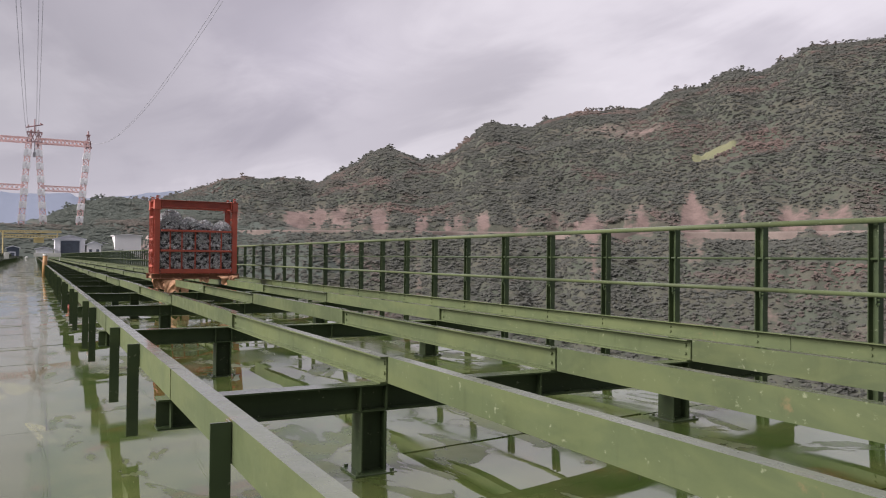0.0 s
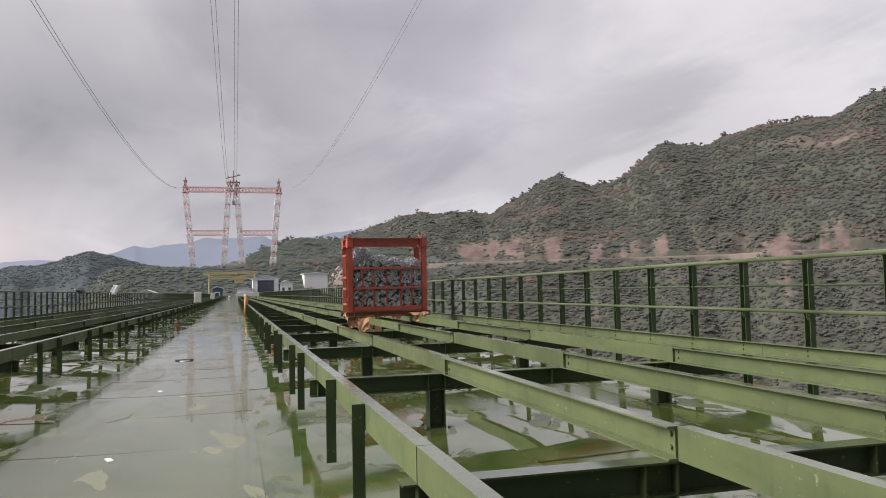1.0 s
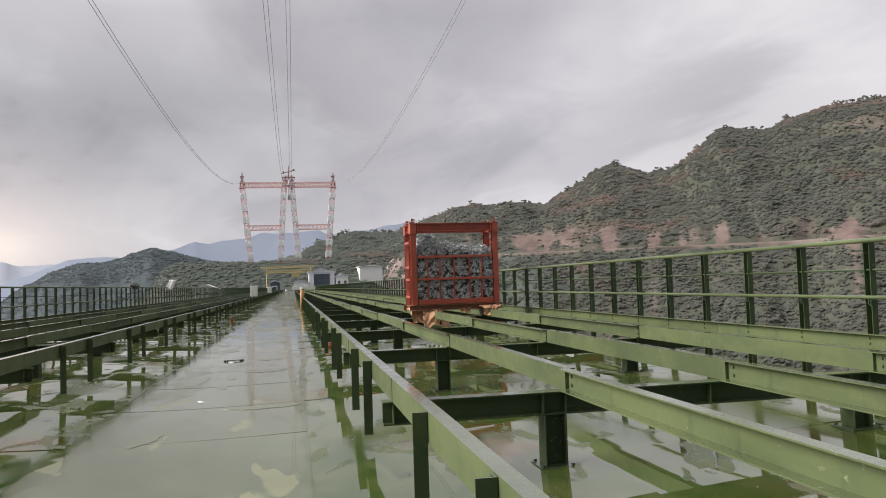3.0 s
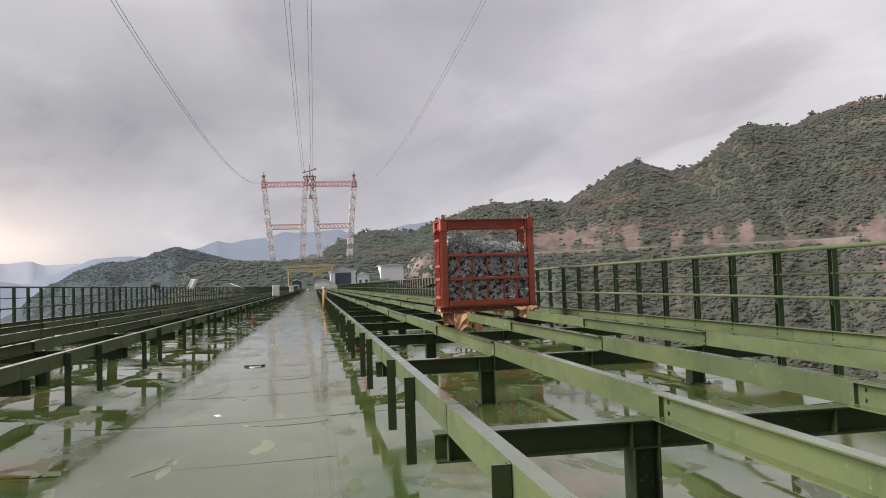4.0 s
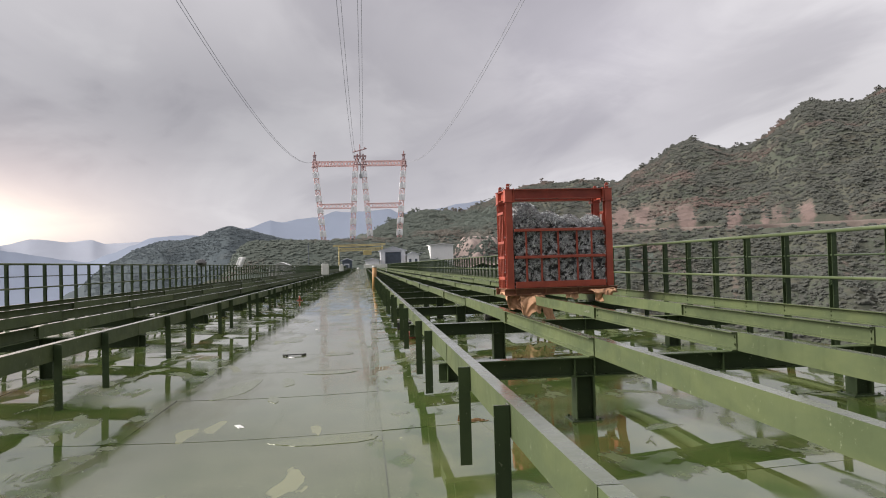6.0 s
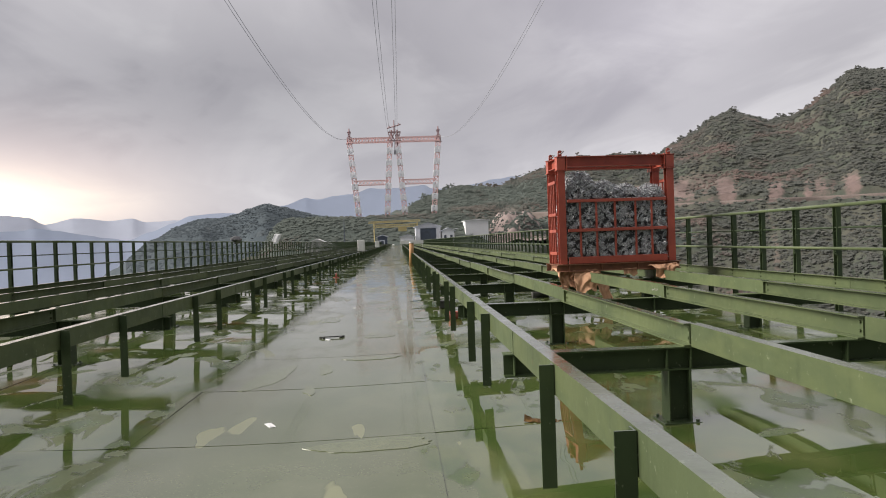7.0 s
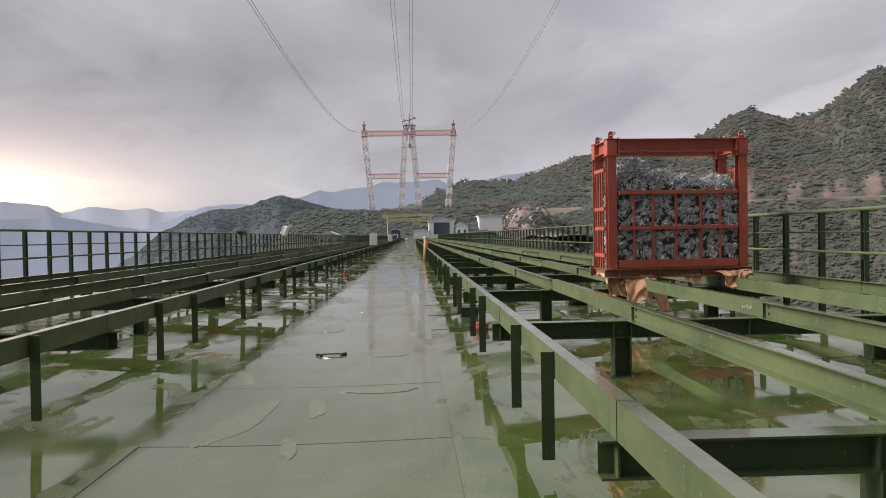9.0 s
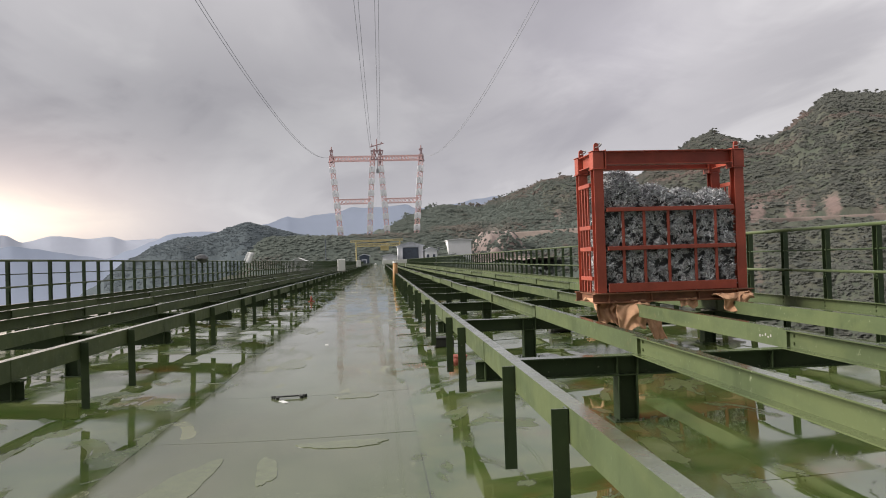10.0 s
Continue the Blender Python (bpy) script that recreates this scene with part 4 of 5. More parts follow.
def scrap_heap():
    """Tangled bundles of cut wire: thousands of short bent strips over a dark core that stands for the shade between
    them.
    """
    rnd = random.Random(5)
    verts, faces, mats = [], [], []
    nx, ny = 26, 10
    x0, x1, y0, y1 = 0.20, BW - 0.20, 0.075, BD - 0.075
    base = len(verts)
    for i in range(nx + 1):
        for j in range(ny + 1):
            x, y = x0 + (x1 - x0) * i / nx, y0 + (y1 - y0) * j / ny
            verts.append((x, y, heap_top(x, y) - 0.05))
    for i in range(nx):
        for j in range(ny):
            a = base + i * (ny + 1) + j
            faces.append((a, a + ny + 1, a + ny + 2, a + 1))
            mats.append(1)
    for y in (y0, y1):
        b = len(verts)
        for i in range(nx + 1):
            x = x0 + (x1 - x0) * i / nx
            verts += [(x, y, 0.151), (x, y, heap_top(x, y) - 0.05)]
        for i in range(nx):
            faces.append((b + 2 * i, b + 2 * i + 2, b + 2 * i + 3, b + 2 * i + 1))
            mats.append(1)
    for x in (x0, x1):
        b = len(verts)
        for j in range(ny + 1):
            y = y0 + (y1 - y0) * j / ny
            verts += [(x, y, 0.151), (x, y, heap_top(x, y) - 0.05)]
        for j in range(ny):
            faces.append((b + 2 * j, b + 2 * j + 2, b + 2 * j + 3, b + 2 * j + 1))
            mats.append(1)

    def strip(c, d, w, length, droop):
        d.normalize()
        u = d.orthogonal().normalized() if rnd.random() < 0.5 else d.cross(Vector((rnd.random(), rnd.random(), rnd.random()))).normalized()
        n = d.cross(u)
        b = len(verts)
        for k in range(4):
            t = k / 3 - 0.5
            p = c + d * (t * length) + n * (droop * (t * t * 4))
            verts.append(tuple(p + u * w))
            verts.append(tuple(p - u * w))
        for k in range(3):
            faces.append((b + 2 * k, b + 2 * k + 1, b + 2 * k + 3, b + 2 * k + 2))
            mats.append(0)

    def slope(x, y):
        return Vector((heap_top(x - 0.03, y) - heap_top(x + 0.03, y), heap_top(x, y - 0.03) - heap_top(x, y + 0.03), 0.06)).normalized()

    # springy tufts standing out of the lumps
    for _ in range(7600):
        x, y = rnd.uniform(x0, x1), rnd.uniform(y0, y1)
        out = slope(x, y)
        c = Vector((x, y, heap_top(x, y) - 0.05)) + out * rnd.uniform(-0.01, 0.045)
        lean = out * rnd.uniform(0.0, 0.9) + Vector((rnd.gauss(0, 0.7), rnd.gauss(0, 0.7), rnd.gauss(0, 0.5)))
        strip(c, lean, rnd.uniform(0.003, 0.006), rnd.uniform(0.05, 0.10), rnd.uniform(-0.02, 0.02))
    # the steep fronts of the lumps
    for _ in range(3600):
        x, y = rnd.uniform(x0, x1), y0 + rnd.uniform(0.0, 0.10)
        lo, hi = heap_top(x, y) - 0.06, heap_top(x, y + 0.05) - 0.02
        if noise.noise(Vector((x * 11, lo * 11, 5))) < -0.08:
            continue
        c = Vector((x, y - 0.015, lo + (hi - lo) * rnd.random()))
        strip(c, Vector((rnd.gauss(0, 0.9), -abs(rnd.gauss(0, 0.5)), rnd.gauss(0, 0.6))), rnd.uniform(0.003, 0.006), rnd.uniform(0.05, 0.10), rnd.uniform(-0.02, 0.02))

    # bundles pressed against the grilles, the dark core showing as shade between them
    def bundle(u, z):
        return 0.65 * noise.noise(Vector((u * 7.5, z * 8, 9))) + 0.55 * noise.noise(Vector((u * 17, z * 19, 4)))

    for _ in range(21000):
        x = rnd.uniform(x0, x1)
        top = heap_top(x, y0) - 0.03
        z = rnd.uniform(0.17, top)
        v = bundle(x, z)
        if v < -0.06 - 0.12 * smooth(1.15, 1.35, z):
            continue
        y = y0 - 0.012 - 0.035 * min(v, 0.5) + rnd.uniform(-0.01, 0.03)
        turn_ = 5.5 * noise.noise(Vector((x * 9, z * 9, 2)))
        d = Vector((math.cos(turn_), -0.25 * rnd.random(), math.sin(turn_))) + Vector((rnd.gauss(0, 0.6), 0, rnd.gauss(0, 0.6)))
        strip(Vector((x, y, z)), d, rnd.uniform(0.0025, 0.0055), rnd.uniform(0.035, 0.085), rnd.uniform(-0.025, 0.025))
    for _ in range(5000):
        y = rnd.uniform(y0, y1)
        z = rnd.uniform(0.17, 1.35)
        v = bundle(y + 3, z)
        if v < -0.16:
            continue
        strip(Vector((x0 - 0.012 - 0.03 * v + rnd.uniform(-0.02, 0.03), y, z)), Vector((-abs(rnd.gauss(0, 0.35)), rnd.gauss(0, 1), rnd.gauss(0, 0.8))), rnd.uniform(0.003, 0.007), rnd.uniform(0.05, 0.10), rnd.uniform(-0.02, 0.02))
    me = bpy.data.meshes.new("wire_scrap")
    me.from_pydata(verts, [], faces)
    me.materials.append(SCRAP)
    me.materials.append(SHADE_CORE)
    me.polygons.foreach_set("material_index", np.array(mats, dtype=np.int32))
    ob = tagged(new("wire_scrap", me), "heap of tangled grey wire scrap filling the red basket", "scrap", kind="stuff")
    ob.matrix_world = BASKET.matrix_world.copy()


scrap_heap()


def timber(name, x0, x1, y0, y1, z0, z1, label):
    bm = bmesh.new()
    box(bm, x0, x1, y0, y1, z0, z1, 0.006)
    tagged(new(name, mesh_of(bm, name, RED_BROWN)), label, "timber")


timber("timber_packing", 4.06, 4.32, 23.3, 24.2, TOP + 0.001, 0.884, "brown timber packing under the basket on a beam")
timber("timber_packing", 5.38, 5.62, 23.36, 24.25, TOP + 0.001, 0.884, "brown timber packing under the basket on a beam")


def cloth(label, path, width, seed, crumple=0.06, skew=0.0):
    """A rag hanging loosely: swept along a short path of points, with broad soft folds and a torn hem."""
    bm = bmesh.new()
    n, m = 40, 30
    pts = [Vector(p) for p in path]
    grid = []
    for i in range(n + 1):
        t = i / n * (len(pts) - 1)
        k = min(int(t), len(pts) - 2)
        f = t - k
        c = pts[k].lerp(pts[k + 1], f * f * (3 - 2 * f) * 0.5 + f * 0.5)
        fall = i / n
        row = []
        for j in range(m + 1):
            v = j / m - 0.5
            w = width * (1 + 0.12 * noise.noise(Vector((t * 0.9, seed, 0)))) * (1 - 0.15 * fall * fall)
            soft = noise.noise(Vector((v * 2.6 + t * 0.35, t * 0.55, seed)))
            ridge = 1 - 2 * abs(noise.noise(Vector((v * 3.4 - t * 0.8, t * 0.7, seed + 20))))
            p = c + Vector((v * w + skew * v * fall, -crumple * abs(soft) * 1.8 * min(fall * 3, 1), crumple * (0.5 * ridge * ridge * (1 - fall))))
            p.y += 0.3 * crumple * ridge * fall
            p.x += 0.4 * crumple * noise.noise(Vector((t * 1.6, v * 2, seed + 5)))
            p.z += (0.30 * width * noise.noise(Vector((v * 1.9, seed, 3))) + 0.03 * noise.noise(Vector((v * 14, seed, 8)))) * fall * fall
            row.append(bm.verts.new(p))
        grid.append(row)
    for a, b in zip(grid, grid[1:]):
        for j in range(m):
            bm.faces.new((a[j], b[j], b[j + 1], a[j + 1]))
    me = mesh_of(bm, "burlap_cloth", BURLAP, smooth=True)
    ob = tagged(new("burlap_cloth", me), label, "cloth", "burlap rags")
    so = ob.modifiers.new("thickness", "SOLIDIFY")
    so.thickness = 0.006
    return ob


cloth("wide tan burlap sheet hanging from under the basket", [(4.26, 23.7, 0.895), (4.22, 23.28, 0.905), (4.20, 23.17, 0.86), (4.17, 23.10, 0.70), (4.14, 23.04, 0.52)], 0.60, 1.0, 0.08, -0.12)
cloth("dark crumpled burlap hanging under the basket's corner", [(3.84, 23.8, 0.905), (3.84, 23.40, 0.90), (3.82, 23.30, 0.80), (3.90, 23.24, 0.60)], 0.42, 3.0, 0.15)
cloth("strip of tan burlap trailing down past a beam", [(4.40, 23.4, 0.85), (4.50, 23.22, 0.70), (4.52, 23.16, 0.52), (4.58, 23.12, 0.34)], 0.22, 5.0, 0.06)
cloth("crumpled tan burlap under the basket on a beam", [(5.74, 23.8, 0.90), (5.74, 23.30, 0.93), (5.74, 23.16, 0.96), (5.70, 23.04, 0.90), (5.66, 23.0, 0.74)], 0.72, 7.0, 0.10, -0.3)
cloth("folded tan burlap between the basket and the beam", [(5.06, 23.7, 0.91), (5.06, 23.28, 0.92), (5.06, 23.22, 0.88), (5.06, 23.20, 0.80)], 0.30, 9.0, 0.03)
cloth("crumpled tan rag lying on the wet deck", [(4.42, 25.75, deck_z(4.4) + 0.03), (4.42, 25.68, 0.20), (4.42, 25.60, 0.21), (4.40, 25.52, 0.16), (4.40, 25.46, deck_z(4.4) + 0.035)], 0.5, 11.0, 0.09)


# ---- cableway tower, cables, works at the far end ----
def lattice_leg(parent, p, q, w, panels):
    """A tapering four-post lattice leg in red and white bands."""
    p, q = Vector(p), Vector(q)
    for i in range(panels):
        bm = bmesh.new()
        a, b = p.lerp(q, i / panels), p.lerp(q, (i + 1) / panels)
        cs = [(-w, -w), (w, -w), (w, w), (-w, w)]
        for k in range(4):
            u, v = cs[k], cs[(k + 1) % 4]
            k_ = 1.75 if i % 2 else 0.7
            tube(bm, a + Vector((*u, 0)), b + Vector((*u, 0)), 0.55 * k_, 4)
            tube(bm, a + Vector((*u, 0)), b + Vector((*v, 0)), 0.40 * k_, 4)
            if i % 2:
                tube(bm, a + Vector((*v, 0)), b + Vector((*u, 0)), 0.45, 4)
            tube(bm, b + Vector((*u, 0)), b + Vector((*v, 0)), 0.32 * k_, 4)
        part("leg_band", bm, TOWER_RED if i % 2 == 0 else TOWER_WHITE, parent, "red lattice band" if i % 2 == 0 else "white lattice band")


def truss(bm, a, b, h, d, n, r=0.35):
    a, b = Vector(a), Vector(b)
    for s in (-d, d):
        off = Vector((0, s, 0))
        for z in (0, h):
            tube(bm, a + off + Vector((0, 0, z)), b + off + Vector((0, 0, z)), r, 4)
        for i in range(n):
            p, q = a.lerp(b, i / n) + off, a.lerp(b, (i + 1) / n) + off
            tube(bm, p, q + Vector((0, 0, h)), r * 0.7, 4)
            tube(bm, p + Vector((0, 0, h)), q, r * 0.7, 4)
    return bm


TY = 560.0
tower = thing("cableway_tower", "red and white lattice cableway tower with four legs", "tower", at=pose(0, TY, 18.6))
LEGS = ((-32.2, -27.0), (-3.4, -7.0), (2.2, 6.0), (31.2, 26.4))
for xt, xb in LEGS:
    lattice_leg(tower, (xb, 0, 0), (xt, 0, 54.6), 1.5, 13)
for a, b in ((-33.2, -1.4), (0.6, 32.4)):
    part("top_girder", truss(bmesh.new(), (a, 0, 54.8), (b, 0, 54.8), 3.2, 1.6, 14, 0.42), TOWER_RED, tower, "red lattice girder paled for haze")
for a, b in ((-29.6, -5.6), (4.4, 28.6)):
    part("middle_girder", truss(bmesh.new(), (a, 0, 24.4), (b, 0, 24.4), 3.2, 1.4, 9), TOWER_RED, tower, "red lattice girder paled for haze")
for x in (-32.2, 31.4):
    bm = bmesh.new()
    truss(bm, (x - 1.0, 0, 58.4), (x + 1.0, 0, 58.4), 4.2, 1.0, 2, 0.38)
    tube(bm, (x, 0, 62.6), (x, 0, 65.2), 0.55, 6, 0.4)
    tube(bm, (x - 1.5, 0, 62.4), (x + 1.3, 0, 62.8), 0.35, 5)
    for dx in (-1.3, 1.3):
        tube(bm, (x + dx, 0, 53.4), (x + dx, 0, 58.8), 0.55, 6)
    tube(bm, (x - 2.3, -1, 54.2), (x + 2.3, -1, 54.2), 0.5, 6)
    tube(bm, (x - 1.8, -1, 56.4), (x + 1.8, -1, 58.2), 0.35, 6)
    part("saddle_head", bm, TOWER_HEAD, tower, "brown-red cable saddle frame")
bm = bmesh.new()
truss(bm, (-4.4, 0, 55.6), (4.4, 0, 55.6), 6.2, 1.6, 4, 0.42)
for x in (-2.0, 2.1):
    tube(bm, (x, 0, 51.6), (x, 0, 63.3), 0.6, 6)
tube(bm, (0, 0, 61.6), (0, 0, 70.3), 0.55, 6, 0.35)
tube(bm, (-5.2, 0, 64.6), (4.8, 0, 67.2), 0.42, 5)
tube(bm, (-3.6, 0, 65.0), (-3.6, 0, 66.4), 0.5, 5)
tube(bm, (3.4, 0, 66.6), (3.4, 0, 68.0), 0.5, 5)
part("tower_head", bm, TOWER_HEAD, tower, "brown-red hoisting head")
bm = bmesh.new()
tube(bm, (0, -2, 55.6), (0, -2, 46.3), 0.25, 5)
box(bm, -0.8, 0.8, -2.8, -1.2, 45.6, 48.6)
part("hoist_block", bm, CABLE, tower, "hanging grey hoist block")


def cable(x0, x1, label, r=0.06):
    """A carrying cable sagging between the tower and its twin behind."""
    bm = bmesh.new()
    pts = []
    for i in range(61):
        y = TY - (TY + 190) * i / 60
        k = i / 60
        pts.append((x0 + (x1 - x0) * k, y, 48.46 + 2.6e-4 * (y - 225.8) ** 2))
    pipe_path(bm, pts, r, 5)
    tagged(new("cableway_cable", mesh_of(bm, "cableway_cable", CABLE, smooth=True)), label, "cable", "cableway cables")


for x0, x1 in ((-31.8, -31.2), (-31.2, -30.4), (31.3, 30.6), (31.9, 31.4), (-2.8, -3.2), (-1.9, -2.5), (0.9, 0.7), (1.7, 1.3)):
    cable(x0, x1, "thin steel carrying cable sagging from the tower")


# ---- works at the far end of the bridge ----
def gable(bm, x0, x1, y0, y1, z0, z1, zr):
    """A plain shed body with a pitched roof, its ridge along y."""
    xm = (x0 + x1) / 2
    prof = [(x0, z0), (x1, z0), (x1, z1), (xm, zr), (x0, z1)]
    return prism(bm, prof, lambda u, v: (u, y0, v), lambda u, v: (u, y1, v))


def roof_sheet(bm, x0, x1, y0, y1, z1, zr, t=0.35, lap=0.8):
    xm = (x0 + x1) / 2
    prof = [(x0 - lap, z1 - 0.3), (xm, zr + 0.05), (x1 + lap, z1 - 0.3), (x1 + lap, z1 - 0.3 + t), (xm, zr + 0.05 + t), (x0 - lap, z1 - 0.3 + t)]
    return prism(bm, prof, lambda u, v: (u, y0 - lap, v), lambda u, v: (u, y1 + lap, v))


def shed(name, label, x0, x1, y0, y1, z0, z1, zr, wall, roof, portal=None, windows=0):
    top = thing(name, label, "building", at=pose(x0, y0, z0))
    part("wall", gable(bmesh.new(), 0, x1 - x0, 0, y1 - y0, 0, z1 - z0, zr - z0), wall, top)
    part("roof", roof_sheet(bmesh.new(), 0, x1 - x0, 0, y1 - y0, z1 - z0, zr - z0), roof, top, "pitched sheet roof")
    if portal:
        a, b, h = portal
        # dark slab before the closed wall, painted as the shade inside an opening
        bm = bmesh.new()
        box(bm, a, b, -0.25, -0.05, 0.2, h)
        part("doorway", bm, SHED_DARK, top, "dark panel for the shade inside the doorway")
        for x in (a - 0.4, b):
            bm = bmesh.new()
            box(bm, x, x + 0.4, -0.6, -0.05, 0.1, h + 0.4)
            part("door_post", bm, SHED_ROOF, top)
        bm = bmesh.new()
        box(bm, a - 0.4, b + 0.4, -0.6, -0.05, h + 0.4, h + 0.9)
        part("lintel", bm, SHED_ROOF, top)
    for k in range(windows):
        w = (x1 - x0) / windows
        bm = bmesh.new()
        box(bm, (k + 0.3) * w, (k + 0.7) * w, -0.12, -0.02, (z1 - z0) * 0.5, (z1 - z0) * 0.75)
        part("window", bm, SHED_DARK, top)
    return top


shed("gate_shed", "grey sheet-metal shed with a dark open front", 9.9, 23.6, 430, 446, -2.0, 9.6, 11.4, SHED_LIGHT, SHED_ROOF, (2.6, 11.2, 10.6))
shed("side_shed", "low white sheet-metal shed beside the gate", 24.4, 31.0, 428, 444, -2.0, 6.8, 8.2, SITE_WHITE, SHED_ROOF, None, 2)
shed("side_shed", "low white sheet-metal shed beside the gate", 1.6, 9.0, 428, 440, -2.0, 4.4, 5.2, SITE_WHITE, SHED_ROOF, (2.2, 5.0, 3.6))
shed("white_hall", "large plain white site hall on the bank", 43.6, 58.4, 500, 520, 0.0, 13.8, 14.2, SITE_WHITE, SITE_WHITE)
shed("site_hut", "small pale site hut with a grey roof", 31, 44, 510, 520, 2.0, 8.2, 9.0, SHED_LIGHT, SHED_ROOF, None, 2)
shed("site_hut", "small pale site hut with a grey roof", -52, -38, 440, 452, -3.0, 1.8, 4.6, WHITE, WHITE, None, 3)
shed("site_hut", "small dark site hut by the walkway's end", -10.5, -5.5, 415, 421, -1.0, 4.6, 5.4, SHED_DARK, SHED_ROOF, (1.4, 3.2, 3.0))

gantry = thing("gantry_crane", "pale yellow steel gantry crane above the bridge's end", "crane", at=pose(0, 470, 2.4))
for y in (0, 3):
    bm = bmesh.new()
    truss(bm, (-14.6, y, 8.3), (12.5, y, 8.3), 1.6, 0.4, 18, 0.2)
    part("girder", bm, YELLOW, gantry)
bm = bmesh.new()
truss(bm, (-17.5, 1.5, 11.0), (14.0, 1.5, 11.4), 0.9, 0.4, 22, 0.18)
part("jib", bm, YELLOW, gantry, "long thin lattice jib")
for x in (-14.0, 12.0):
    bm = bmesh.new()
    for y in (-2.0, 5.0):
        tube(bm, (x, y, -5), (x, 1.5, 11.0), 0.26, 6)
    tube(bm, (x, -1.2, 1), (x, 4.2, 1), 0.18, 6)
    part("leg", bm, YELLOW, gantry)
bm = bmesh.new()
box(bm, 0.5, 5.5, 0.2, 2.8, 5.6, 8.2, 0.1)
part("hoist_trolley", bm, YELLOW, gantry)

mast = thing("mast_pole", "thin dark steel pole beside the bridge", "pole", at=pose(-29, 430, -4))
part("pole", tube(bmesh.new(), (0, 0, 0), (0, 0, 19), 0.28, 8, 0.16), SHED_DARK, mast)
part("cross_arm", tube(bmesh.new(), (-0.9, 0, 17), (0.9, 0, 17), 0.12, 6), SHED_DARK, mast)

# earth bank beside the hall: a pale ramp over rough terraces
def bank_height(x, y):
    n = noise.fractal(Vector((x, y, 0)) * 0.11, 0.9, 2.1, 5)
    ramp_ = (4.0 + 16.0 * smooth(61, 79, x)) * smooth(112, 94, x)
    z = ramp_ * smooth(518, 564, y) + 1.0
    z = max(z, 17 * math.exp(-((x - 86) / 13) ** 2 - ((y - 532) / 10) ** 2))
    z = max(z, 9 * math.exp(-((x - 76) / 7) ** 2 - ((y - 513) / 6) ** 2))
    return z - 1.0 + 2.0 * n


def earth_bank():
    bm = bmesh.new()
    nx, ny = 48, 40
    rows = [[bm.verts.new((54 + 1.3 * i, 496 + 2.4 * j, bank_height(54 + 1.3 * i, 496 + 2.4 * j))) for j in range(ny + 1)] for i in range(nx + 1)]
    for p, q in zip(rows, rows[1:]):
        for j in range(ny):
            bm.faces.new((p[j], q[j], q[j + 1], p[j + 1]))
    tagged(new("ground_earth_bank", mesh_of(bm, "ground_earth_bank", EARTH, smooth=True)), "bare pink earth bank above the site hall", "ground", kind="structure")
    rnd = random.Random(31)
    spots = []
    while len(spots) < 520:
        x, y = rnd.gauss(87, 8), rnd.gauss(530, 7)
        if (x - 75) ** 2 + (y - 511) ** 2 < 60 or y > 550:
            continue
        spots.append((x, y, bank_height(x, y) - 0.2, rnd.uniform(0.6, 1.4), rnd.uniform(0.8, 1.2)))
    while len(spots) < 860:
        x, y = rnd.uniform(56, 112), rnd.uniform(540, 590)
        if noise.noise(Vector((x, y, 2)) * 0.08) < -0.05:
            continue
        spots.append((x, y, bank_height(x, y) - 0.2, rnd.uniform(0.5, 1.2), rnd.uniform(0.8, 1.2)))
    scatter("bank_bushes", "low bushes growing on the earth bank", spots, HAZED_FOLIAGE)


EARTH = plain("bare_pink_earth", (0.29, 0.23, 0.205), (0.22, 0.172, 0.152), 0.12, 0.95, 0, 0.5, 0.4)
earth_bank()
ROAD = plain("pale_dirt_road", (0.19, 0.155, 0.135), (0.15, 0.12, 0.105), 0.15, 0.95, 0, 0.4, 0.3)

# the road cut into the hillside
def hill_road():
    """A low pale parapet that follows the bench cut across the slope."""
    found = []
    for i in range(280):
        az, lo, hi = 6.0 + 0.2 * i, 380.0, 760.0
        for _ in range(14):
            mid = (lo + hi) / 2
            lo, hi = (lo, mid) if ground_z(az, mid) > 20.5 else (mid, hi)
        found.append((az, (lo + hi) / 2))
    bm = bmesh.new()
    prev = None
    for i in range(10, 270, 2):
        az, r = found[i][0], sum(q for _, q in found[i - 10:i + 11]) / 21
        row = []
        for d, z in ((-6, 16.0), (-5.2, 20.2), (-5.1, 21.5), (-4.7, 21.5), (-4.6, 20.4), (2, 20.6)):
            row.append(bm.verts.new(((r + d) * math.sin(radians(az)), (r + d) * math.cos(radians(az)), z)))
        if prev:
            for k in range(5):
                bm.faces.new((prev[k], row[k], row[k + 1], prev[k + 1]))
        prev = row
    tagged(new("road", mesh_of(bm, "road", ROAD, smooth=True)), "narrow pale road cut along the hillside", "road", kind="structure")


hill_road()


# ---- small things on the deck ----
def on_deck(x, y, dz=0.0, rz=0.0):
    return pose(x, y, deck_z(x) + dz, 0, 0, rz)


pipe = thing("standing_pipe", "ochre plastic pipe standing on the deck with a white cap", "pipe", at=on_deck(1.33, 57.9) @ pose(0, 0, 0, 1.0, 2.0, 0))
part("pipe_body", tube(bmesh.new(), (0, 0, 0), (0, 0, 1.44), 0.14, 20), PIPE, pipe, smooth=True)
part("cap", tube(bmesh.new(), (0, 0, 1.44), (0, 0, 1.53), 0.165, 20), WHITE, pipe, "white cap")

board = thing("white_board", "white painted board lying across the beams", "board", at=pose(2.1, 100, TOP))
bm = bmesh.new()
box(bm, -1.4, 1.4, -0.03, 0.03, 0.45, 0.88, 0.01)
part("panel", bm, WHITE, board)
